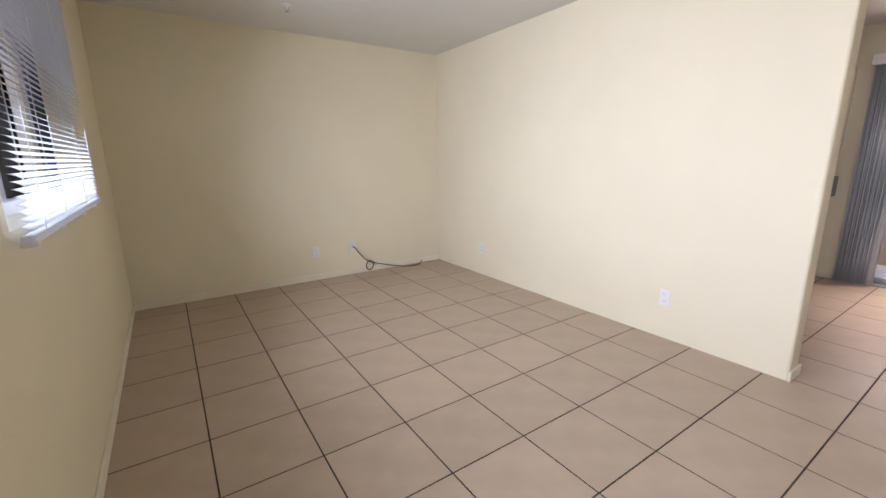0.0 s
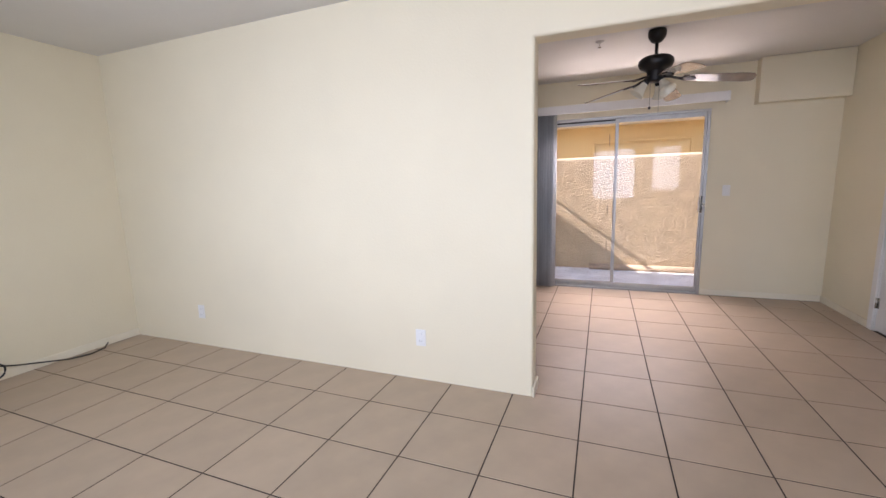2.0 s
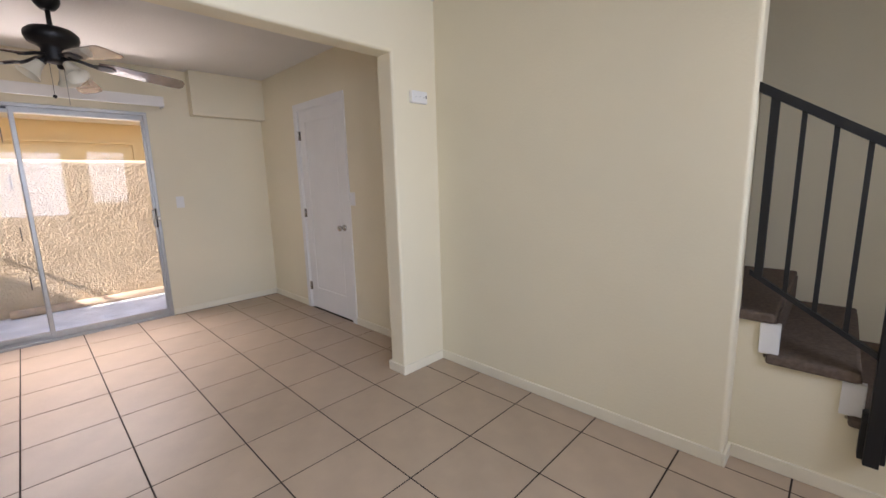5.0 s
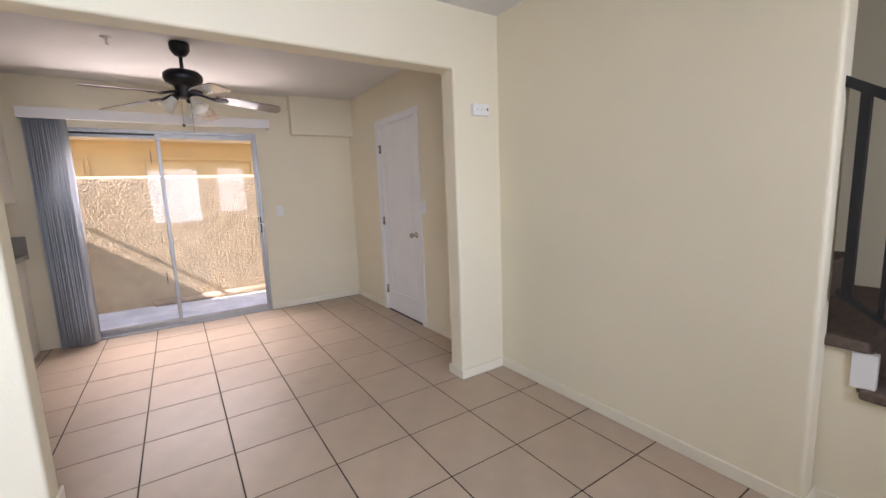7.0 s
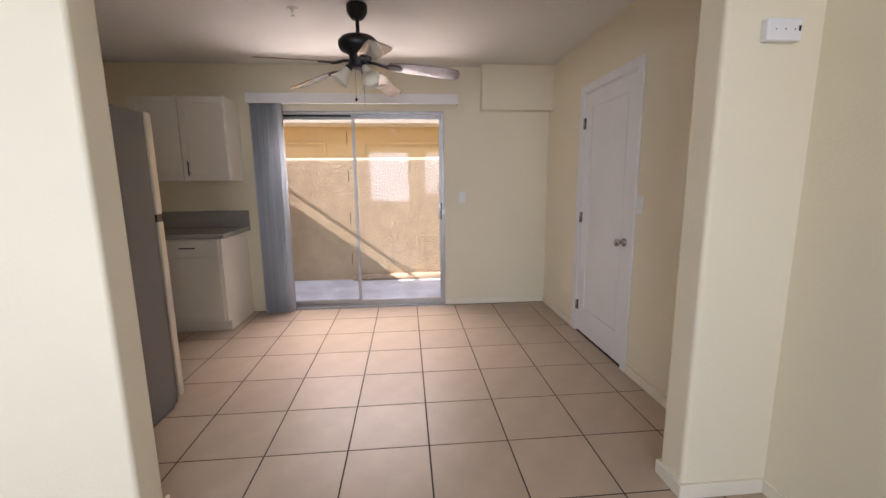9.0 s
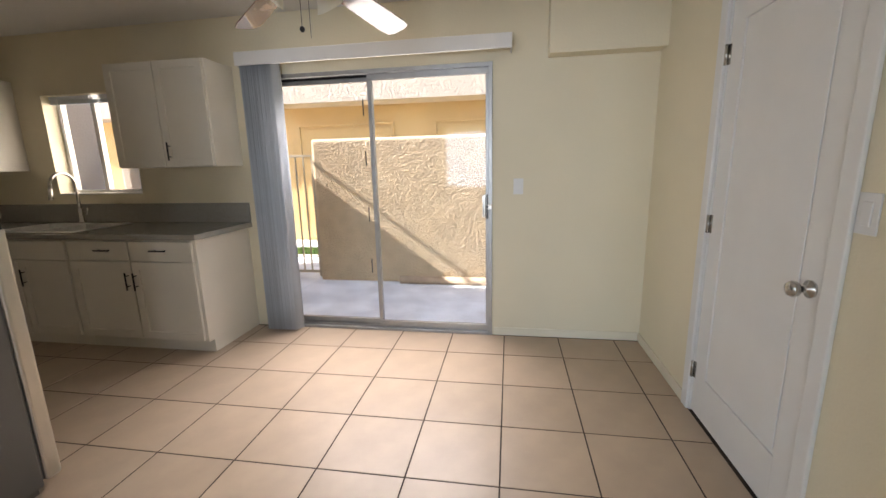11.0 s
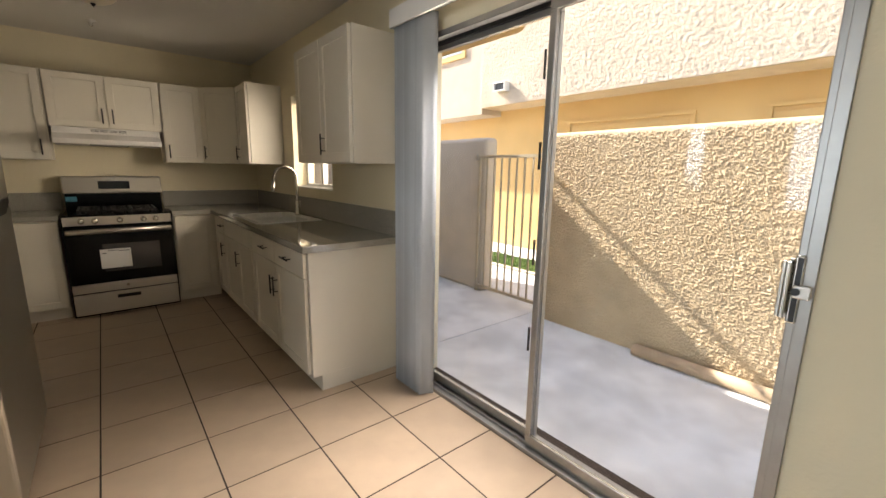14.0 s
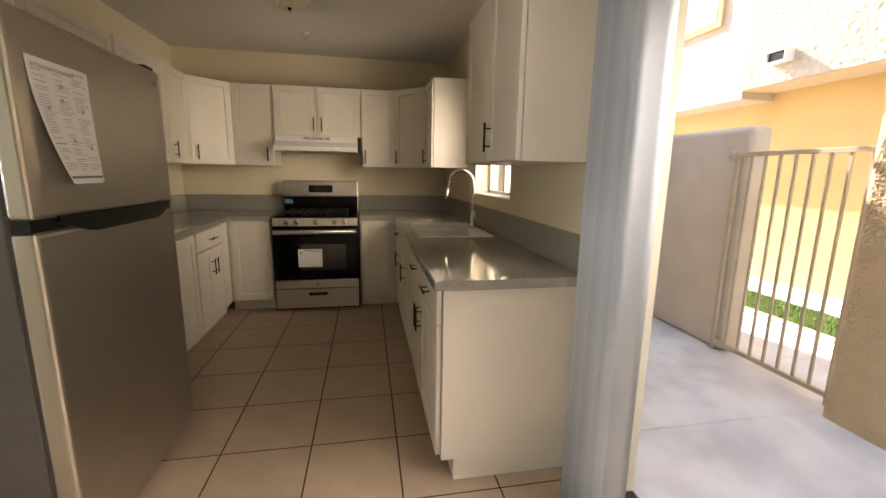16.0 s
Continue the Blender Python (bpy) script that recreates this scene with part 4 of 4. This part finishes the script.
# ---- range hood and stove ----
hd = thing("range_hood", (4.34, 4.1, 1.5), "white under-cabinet range hood", "range hood")
bm = B()
prof = [(4.365, 1.648), (3.985, 1.648), (3.975, 1.595), (3.875, 1.545), (3.875, 1.505), (4.365, 1.505)]
vs = [bm.verts.new((3.965, y, z)) for y, z in prof]
f = bm.faces.new(vs)
r = bmesh.ops.extrude_face_region(bm, geom=[f])
bmesh.ops.translate(bm, verts=[g for g in r["geom"] if isinstance(g, bmesh.types.BMVert)], vec=(0.76, 0, 0))
part("housing", bm, PLASTIC, hd)
for k in range(4):
    bm = B()
    for i in range(3):
        box(bm, 4.22 + k * 0.065, 4.275 + k * 0.065, 3.978, 3.982, 1.607 + i * 0.011, 1.612 + i * 0.011)
    part("vent_slots", bm, BLACKP, hd)
bm = B()
box(bm, 4.20, 4.48, 3.90, 4.2, 1.497, 1.506)
part("filter", bm, ALU, hd)


def stove():
    s = thing("gas_range", (4.33, 3.95, 0), "stainless steel and black gas range between base cabinets", "stove")
    x0, x1, f = 3.955, 4.715, 3.70
    bm = B()
    box(bm, x0 - 0.010, x1 + 0.010, f + 0.012, 4.34, 0.012, 0.885, 0.003)
    for x in (x0 + 0.04, x1 - 0.04):
        for y in (f + 0.08, 4.28):
            tube(bm, [(x, y, 0), (x, y, 0.035)], 0.015, 8)
    part("body", bm, BLACKE, s)
    bm = B()
    box(bm, x0, x1, f + 0.02, 4.27, 0.885, 0.905, 0.004)
    part("cooktop", bm, BLACKE, s)
    bm = B()
    box(bm, x0 + 0.01, x1 - 0.01, 4.25, 4.34, 0.905, 1.06, 0.004)
    part("back_panel", bm, BLACKE, s)
    bm = B()
    box(bm, x0, x1, 4.235, 4.345, 1.055, 1.22, 0.012)
    g = part("back_guard", bm, STEELH, s)
    bm = B()
    box(bm, 4.215, 4.455, 4.231, 4.236, 1.10, 1.175, 0.002)
    part("display", bm, GLASSB, g)
    bm = B()
    box(bm, x0 + 0.015, x0 + 0.095, 4.246, 4.251, 0.985, 1.03)
    part("sticker", bm, BLUE, s, "small blue sticker")
    for cx in (4.145, 4.335, 4.525):
        bm = B()
        gx0, gx1, gy0, gy1 = cx - 0.088, cx + 0.088, f + 0.06, 4.22
        for x in (gx0, gx1):
            box(bm, x - 0.005, x + 0.005, gy0, gy1, 0.925, 0.94)
        for y in (gy0, (gy0 + gy1) / 2, gy1):
            box(bm, gx0, gx1, y - 0.005, y + 0.005, 0.925, 0.94)
        for y in ((gy0 * 3 + gy1) / 4, (gy0 + gy1 * 3) / 4):
            for a in range(4):
                u, v = math.cos(a * math.pi / 2 + 0.785), math.sin(a * math.pi / 2 + 0.785)
                tube(bm, [(cx + 0.02 * u, y + 0.02 * v, 0.935), (cx + 0.085 * u, y + 0.085 * v, 0.935)], 0.005, 6)
            lathe(bm, [(0.04, 0.905), (0.04, 0.918), (0.03, 0.924), (0.005, 0.926)], (cx, y, 0), 16)
        for x in (gx0, gx1):
            for y in (gy0, gy1):
                box(bm, x - 0.006, x + 0.006, y - 0.006, y + 0.006, 0.905, 0.926)
        part("grate", bm, BLACKM, s, "black cast iron grate")
    bm = B()
    box(bm, x0, x1, f - 0.005, f + 0.03, 0.815, 0.89, 0.004)
    part("control_panel", bm, STEELH, s)
    for x in (4.075, 4.165, 4.335, 4.505, 4.595):
        bm = B()
        lathe(bm, [(0.024, 0.0), (0.024, -0.008), (0.019, -0.012), (0.017, -0.034), (0.012, -0.037)], (x, f - 0.005, 0.853), 18, "y")
        part("knob", bm, CHROME, s, "round metal knob")
    bm = B()
    box(bm, x0 + 0.005, x1 - 0.005, f - 0.01, f + 0.03, 0.305, 0.805, 0.004)
    d = part("oven_door", bm, BLACKE, s, "black glass oven door")
    bm = B()
    box(bm, x0 + 0.235, x1 - 0.11, f - 0.012, f - 0.0095, 0.40, 0.645, 0.001)
    part("door_glass", bm, material("grey_oven_glass", (0.028, 0.028, 0.030), 0.06), d)
    bm = B()
    tube(bm, [(x0 + 0.01, f - 0.045, 0.765), (x1 - 0.01, f - 0.045, 0.765)], 0.022, 12)
    box(bm, x0 + 0.02, x0 + 0.05, f - 0.045, f - 0.008, 0.752, 0.78, 0.003)
    box(bm, x1 - 0.05, x1 - 0.02, f - 0.045, f - 0.008, 0.752, 0.78, 0.003)
    part("door_handle", bm, STEELH, d)
    bm = B()
    box(bm, x0, x1, f - 0.012, f + 0.03, 0.222, 0.30, 0.003)
    part("trim_band", bm, STEELH, s)
    bm = B()
    tube(bm, [(4.335, f - 0.0118, 0.262), (4.335, f - 0.0135, 0.262)], 0.012, 14)
    part("badge", bm, CHROME, s, "small round badge")
    bm = B()
    box(bm, x0, x1, f - 0.012, f + 0.03, 0.028, 0.212, 0.003)
    dr = part("storage_drawer", bm, STEELH, s)
    bm = B()
    box(bm, 4.25, 4.42, f - 0.0135, f - 0.011, 0.15, 0.18, 0.0005)
    part("grip", bm, BLACKP, dr)
    p = thing("oven_notice", (4.28, f - 0.013, 0.42), "white paper notice taped on the black oven door", "paper")
    bm = B()
    box(bm, 4.168, 4.385, f - 0.0145, f - 0.013, 0.43, 0.60)
    part("sheet", bm, PAPER, p)
    bm = B()
    for a, b, z, h in ((4.225, 4.30, 0.583, 0.007), (4.30, 4.375, 0.576, 0.007), (4.185, 4.212, 0.560, 0.010)):
        box(bm, a, b, f - 0.0152, f - 0.0144, z, z + h)
    part("print_line", bm, INK, p)


stove()


# ---- refrigerator ----
def fridge():
    y0, y1, xf = 1.088, 1.925, 3.90
    s = thing("refrigerator", (3.45, 1.52, 0), "stainless steel top-freezer refrigerator with grey sides", "refrigerator")
    bm = B()
    box(bm, 3.03, xf - 0.075, y0 + 0.004, y1 - 0.004, 0.03, 1.725, 0.006)
    box(bm, 3.10, xf - 0.09, y0 + 0.02, y1 - 0.02, 0.0, 0.04)
    part("body", bm, DARKSIDE, s)
    bm = B()
    box(bm, xf - 0.0745, xf - 0.066, y0 + 0.01, y1 - 0.01, 0.06, 1.72)
    part("door_seal", bm, RUBBER, s)
    for nm, a, b in (("freezer_door", 1.165, 1.735), ("fridge_door", 0.045, 1.13)):
        bm = B()
        box(bm, xf - 0.065, xf, y0, y1, a, b, 0.014, 3)
        part(nm, bm, STEEL, s)
    bm = B()
    box(bm, xf - 0.06, xf - 0.012, y0 + 0.004, y1 - 0.004, 1.126, 1.168)
    part("gap_trim", bm, BLACKP, s)
    bm = B()                                          # dark scooped pocket handle under the freezer door
    n = 18
    top, bot = [], []
    for i in range(n + 1):
        u = i / n
        y = y0 + 0.10 + (y1 - y0 - 0.13) * u
        dip = 0.045 * min(1, 5 * u) * min(1, 6 * (1 - u))
        top.append(bm.verts.new((xf + 0.0022, y, 1.172)))
        bot.append(bm.verts.new((xf + 0.0022, y, 1.150 - dip)))
    for i in range(n):
        bm.faces.new((top[i], bot[i], bot[i + 1], top[i + 1]))
    r = bmesh.ops.extrude_face_region(bm, geom=bm.faces[:])
    bmesh.ops.translate(bm, verts=[g for g in r["geom"] if isinstance(g, bmesh.types.BMVert)], vec=(-0.012, 0, 0))
    part("pocket_handle", bm, BLACKP, s, "black scooped pocket handle")
    bm = B()
    box(bm, xf - 0.07, xf - 0.015, y1 - 0.09, y1 - 0.02, 1.735, 1.752, 0.004)
    part("hinge_cap", bm, BLACKP, s)
    bm = B()
    lathe(bm, [(0.010, 0.0), (0.010, 0.0015)], (xf, y1 - 0.05, 1.68), 14, "x")
    part("badge", bm, CHROME, s, "small round badge")
    # the notice, curling off at one lower corner
    p = thing("fridge_notice", (xf, 1.28, 1.28), "white printed notice curling on the steel refrigerator door", "paper")
    ya, yb, za, zb = 1.145, 1.402, 1.265, 1.617
    def at(u, v):
        curl = 0.05 * max(0, 1 - v) ** 2 * (1 - 0.75 * u)
        return Vector((xf + 0.002 + curl, ya + (yb - ya) * u + 0.045 * (1 - v) ** 1.5 * (1 - u), za + (zb - za) * v))
    bm = B()
    k = 12
    vs = [[bm.verts.new(at(i / k, j / k)) for i in range(k + 1)] for j in range(k + 1)]
    for j in range(k):
        for i in range(k):
            fc = bm.faces.new((vs[j][i], vs[j][i + 1], vs[j + 1][i + 1], vs[j + 1][i]))
            fc.smooth = True
    part("sheet", bm, PAPER, p)
    rnd = random.Random(4)
    def strip(bm, u0, u1, v0, v1):
        n = 6
        e = Vector((0.0009, 0, 0))
        for i in range(n):
            a, b = u0 + (u1 - u0) * i / n, u0 + (u1 - u0) * (i + 1) / n
            bm.faces.new([bm.verts.new(at(u, v) + e) for u, v in ((a, v0), (b, v0), (b, v1), (a, v1))])
    bm = B()
    v = 0.90
    while v > 0.12:
        for c0, c1 in ((0.06, 0.34), (0.38, 0.64), (0.68, 0.95)):
            if rnd.random() < 0.8:
                strip(bm, c0, c0 + (c1 - c0) * rnd.uniform(0.5, 1), v, v + 0.006)
        v -= 0.021
    for c, w in ((0.42, 0.68), (0.15, 0.60), (0.78, 0.62), (0.45, 0.35), (0.8, 0.3), (0.45, 0.8)):
        strip(bm, c, c + 0.06, w, w + 0.035)
    tagged(part("print_line", bm, material("pale_grey_print", (0.42, 0.42, 0.43), 0.8), p), kind="stuff")
    bm = B()
    strip(bm, 0.04, 0.96, 0.045, 0.065)
    part("print_bar", bm, INK, p)
    bm = B()
    strip(bm, 0.05, 0.25, 0.33, 0.337)
    strip(bm, 0.70, 0.93, 0.95, 0.956)
    part("red_print", bm, INKR, p)
    cu = bpy.data.curves.new("heading", "FONT")
    cu.body, cu.size, cu.extrude = "ATTENTION CONSUMER", 0.0155, 0.0001
    t = new("heading", cu)
    dg = bpy.context.evaluated_depsgraph_get()
    me = bpy.data.meshes.new_from_object(t.evaluated_get(dg))
    bpy.data.objects.remove(t)
    me.transform(Matrix.Translation((xf + 0.0035, ya + 0.015, zb - 0.028)) @ Matrix.Rotation(radians(90), 4, "Z") @ Matrix.Rotation(radians(90), 4, "X"))
    me.transform(Matrix.Translation(-BASE[p.name]))
    me.materials.clear()
    me.materials.append(INK)
    h = new("heading", me)
    h.parent = p


fridge()

# ---- patio ----
bm = B()
box(bm, XO, 7.9, -6.0, 1.646, -0.3, GZ)
box(bm, XO, 7.9, 1.654, 4.6, -0.3, GZ)
box(bm, XO, 7.9, 1.646, 1.654, -0.3, GZ - 0.008)
solo("pavement", bm, CONCRETE, "smooth pale concrete patio slab with a tooled joint", kind="structure")
bm = B()
box(bm, -60, 60, -60, 60, -0.5, -0.305)
solo("ground", bm, material("bare_ground", (0.40, 0.33, 0.25), 0.95, bump=0.01, scale=20, vary=0.15, vscale=1.0), kind="structure")
bm = B()
box(bm, 7.9, 8.90, -6, 9, -0.3, -0.135)
box(bm, 9.75, 10.6, -6, 9, -0.3, -0.135)
solo("pavement_path", bm, CONCRETE, "sunlit pale concrete path outside the gate", kind="structure")
bm = B()
box(bm, 8.90, 9.0, -6, 9, -0.3, -0.105, 0.01)
solo("kerb", bm, STUCCO2, "pale concrete kerb between the path and the turf", kind="structure")
bm = B()
box(bm, 9.0, 9.75, -6, 9, -0.3, -0.14)
rg = random.Random(3)
for i in range(14000):
    x, y = rg.uniform(9.0, 9.75), rg.uniform(1.0, 7.5)
    h, a = rg.uniform(0.02, 0.045), rg.uniform(0, math.tau)
    u = Vector((math.cos(a), math.sin(a), 0)) * 0.004
    p = Vector((x, y, -0.141))
    bm.faces.new([bm.verts.new(p - u), bm.verts.new(p + u), bm.verts.new(p + Vector((rg.uniform(-0.015, 0.015), rg.uniform(-0.015, 0.015), h)))])
me = bpy.data.meshes.new("grass")
bm.to_mesh(me)
bm.free()
me.materials.append(GRASS)
tagged(new("grass", me), "short green turf strip", "grass", kind="stuff")


def rough_sheet(name, x, y0, y1, z0, z1, step, depth, mat, label, scale=16.0, round_end=None, sides=True):
    """A wall whose face at x carries thrown stucco relief towards -x."""
    ny, nz_ = int((y1 - y0) / step) + 1, int((z1 - z0) / step) + 1
    verts, faces = [], []
    for j in range(nz_ + 1):
        z = z0 + (z1 - z0) * j / nz_
        for i in range(ny + 1):
            y = y0 + (y1 - y0) * i / ny
            p = Vector((0, y * scale, z * scale))
            a = noise.noise(p)
            b = noise.noise(p * 2.1 + Vector((9, 0, 4)))
            c = noise.noise(p * 0.35 + Vector((1, 7, 2)))
            h = max(0.0, min(1.15, 0.42 + 0.75 * a + 0.75 * b + 0.4 * c)) ** 1.2
            edge = min(1.0, min(z1 - z, y1 - y, y - y0) / 0.05)
            off = 0.0
            if round_end:
                r = round_end
                dy, dz = max(0, y - (y1 - r)), max(0, z - (z1 - r))
                dd = min(1.0, math.hypot(dy, dz) / r)
                off = r * (1 - math.sqrt(max(0, 1 - dd * dd)))
            verts.append((x + off - depth * h * max(0, edge), y, z))
    w = ny + 1
    for j in range(nz_):
        for i in range(ny):
            a = j * w + i
            faces.append((a, a + w, a + w + 1, a + 1))
    me = bpy.data.meshes.new(name)
    me.from_pydata(verts, [], faces)
    me.materials.append(mat)
    me.update()
    me.polygons.foreach_set("use_smooth", [True] * len(me.polygons))
    return me


PWY = 1.615
pw = tagged(new("wall_patio_garden"), "tan thrown-stucco garden wall with rounded top edges", kind="structure")
BASE[pw.name] = Vector((0, 0, 0))
bm = B()
box(bm, 7.545, 7.74, -6.0, PWY - 0.005, GZ, 1.685, 0.035, 3)
part("wall_core", bm, STUCCO, pw)
me = rough_sheet("stucco_face", 7.54, -2.6, PWY, GZ, 1.69, 0.0054, 0.0105, STUCCO, "", 80.0, 0.045)
o = new("stucco_face", me)
o.parent = pw
bm = B()
box(bm, 7.70, 7.90, 2.50, 4.6, GZ, 1.715, 0.05, 3)
solo("wall_patio_pier", bm, material("smooth_tan_stucco", (0.62, 0.545, 0.44), 0.9, bump=0.002, scale=60, vary=0.08, vscale=4), "smooth tan stucco garden wall with a rounded end beside the gate", kind="structure")

gt = thing("metal_gate", (7.68, 2.05, GZ), "closed beige metal bar gate between garden walls", "gate")
gx = 7.68
bm = B()
box(bm, gx - 0.016, gx + 0.016, 1.66, 2.595, 1.478, 1.51, 0.002)
box(bm, gx - 0.016, gx + 0.016, 1.66, 2.595, -0.06, -0.028, 0.002)
box(bm, gx - 0.016, gx + 0.016, 1.66, 1.692, -0.11, 1.478, 0.002)
box(bm, gx - 0.016, gx + 0.016, 2.563, 2.595, -0.11, 1.478, 0.002)
part("gate_frame", bm, GATEM, gt)
for i in range(7):
    y = 1.692 + (2.563 - 1.692) * (i + 1) / 8
    bm = B()
    box(bm, gx - 0.008, gx + 0.008, y - 0.008, y + 0.008, -0.03, 1.48)
    part("bar", bm, GATEM, gt)
bm = B()
tube(bm, [(gx - 0.03, 2.60, 1.45), (gx - 0.03, 2.60, 1.53)], 0.014, 8)
box(bm, gx - 0.03, gx + 0.022, 2.58, 2.64, 1.465, 1.50)
part("hinge", bm, GATEM, gt)

tb = thing("cardboard_tube", (7.43, -0.6, GZ), "long kraft cardboard tube lying against the stucco garden wall", "tube")
bm = B()
prof = [(0.048, 0.0), (0.048, 2.4), (0.042, 2.4), (0.042, 0.0)]
rings = []
for r, h in prof + [prof[0]]:
    rings.append([bm.verts.new((7.452 + r * math.cos(k * math.tau / 20), 0.50 - h, GZ + 0.048 + r * math.sin(k * math.tau / 20))) for k in range(20)])
for p, q in zip(rings, rings[1:]):
    for k in range(20):
        bm.faces.new((p[k], p[(k + 1) % 20], q[(k + 1) % 20], q[k])).smooth = True
bmesh.ops.remove_doubles(bm, verts=bm.verts, dist=1e-5)
part("tube_wall", bm, KRAFT, tb)

# overhang of the house over the patio
bm = B()
box(bm, XO, 6.46, 0.92, 4.5, 2.20, 2.40, 0.07, 4)
solo("wall_overhang", bm, STUCCO3, kind="structure")
PINK = material("smooth_pink_stucco", (0.52, 0.435, 0.35), 0.9, bump=0.004, scale=40, vary=0.07, vscale=4)
# Added block and thin rail that cast the diagonal shadow lines on the garden wall
bm = B()
box(bm, 5.2, 7.5, 4.62, 5.2, -0.3, 3.45)
box(bm, 5.2, 7.5, 4.62, 4.65, 3.635, 3.67)
for x in (5.25, 7.45):
    box(bm, x - 0.02, x + 0.02, 4.62, 4.65, 3.45, 3.62)
solo("wall_shadow_caster", bm, PINK, kind="structure")
bm = B()
box(bm, XW - 0.2, XO, YB - 0.12, YN + 0.15, ZC + 0.2, ZC + 0.32)
solo("roof", bm, STUCCO, kind="structure")


# ---- neighbouring building ----
def neighbour():
    n = thing("neighbour_building", (11, 1.5, -0.3), "two-storey tan stucco building with an overhanging upper storey", "building")
    me = rough_sheet("upper_wall", 9.9, -5.0, 4.90, 2.50, 6.5, 0.016, 0.012, STUCCO2, "", 56.0)
    me.transform(Matrix.Translation(-BASE[n.name]))
    o = new("upper_wall", me)
    o.parent = n
    bm = B()
    box(bm, 9.93, 12.5, -5.0, 4.90, 2.50, 6.5)
    part("upper_storey", bm, STUCCO, n)
    bm = B()
    box(bm, 9.97, 12.5, 4.90, 9.0, 2.40, 6.5)
    part("upper_bay", bm, PINK, n)
    bm = B()
    box(bm, 10.5, 12.5, -5.0, 9.0, -0.3, 2.50)
    part("lower_storey", bm, STUCCO3, n)
    for a, b in ((1.35, 3.33), (-1.42, 0.58)):
        bm = B()
        box(bm, 10.46, 10.5, a, b, 2.14, 2.19, 0.004)
        box(bm, 10.46, 10.5, a, a + 0.06, -0.1, 2.14, 0.004)
        box(bm, 10.46, 10.5, b - 0.06, b, -0.1, 2.14, 0.004)
        for k in range(4):
            box(bm, 10.475, 10.5, a + 0.07, b - 0.07, -0.1 + k * 0.55, 0.44 + k * 0.55, 0.006)
        part("garage_door", bm, STUCCO3, n, "ochre panelled garage door")
    bm = B()
    box(bm, 9.93, 9.97, 5.38, 6.28, 3.49, 4.49, 0.01)
    w = part("window", bm, STUCCO3, n, "window with a stucco surround")
    bm = B()
    box(bm, 9.925, 9.94, 5.47, 6.19, 3.59, 4.40)
    part("pane", bm, WINDOWD, w)
    bm = B()
    box(bm, 9.76, 9.90, 4.17, 4.43, 2.72, 2.735)
    box(bm, 9.76, 9.90, 4.17, 4.43, 2.85, 2.865)
    box(bm, 9.76, 9.90, 4.17, 4.185, 2.735, 2.85)
    box(bm, 9.76, 9.90, 4.415, 4.43, 2.735, 2.85)
    v = part("vent_hood", bm, PLASTIC, n, "white dryer vent hood")
    bm = B()
    box(bm, 9.80, 9.885, 4.185, 4.415, 2.735, 2.85)
    part("vent_louvre", bm, BLACKP, v)


neighbour()

# ---- floor tiles ----
def tiles():
    g = 0.0036                                        # half a joint
    def tile_mesh(w, d):
        bm = B()
        z, c = 0.0, 0.0009
        lo = [(g, g), (w - g, g), (w - g, d - g), (g, d - g)]
        a = [bm.verts.new((x, y, -0.007)) for x, y in lo]
        b = [bm.verts.new((x, y, z - c)) for x, y in lo]
        t = [bm.verts.new((x + (c if x < w / 2 else -c), y + (c if y < d / 2 else -c), z)) for x, y in lo]
        for p, q in ((a, b), (b, t)):
            for k in range(4):
                bm.faces.new((p[k], p[(k + 1) % 4], q[(k + 1) % 4], q[k]))
        bm.faces.new(t)
        return mesh_of("tile", bm, TILE)
    cache = {}
    def lay(x0, x1, y0, y1):
        i0, i1 = math.floor(x0 / T), math.ceil(x1 / T)
        j0, j1 = math.floor(y0 / T), math.ceil(y1 / T)
        for i in range(i0, i1):
            for j in range(j0, j1):
                a, b = max(x0, i * T), min(x1, (i + 1) * T)
                c, d = max(y0, j * T), min(y1, (j + 1) * T)
                if b - a < 0.02 or d - c < 0.02:
                    continue
                key = (round(b - a, 3), round(d - c, 3))
                if key not in cache:
                    cache[key] = tile_mesh(*key)
                o = new("tile", cache[key])
                o.location = (a, c, 0)
                o.parent = floor
    lay(XW, XE - 0.016, YS, YN)
    lay(XW, 1.06, YS - 0.12, YS)


tiles()
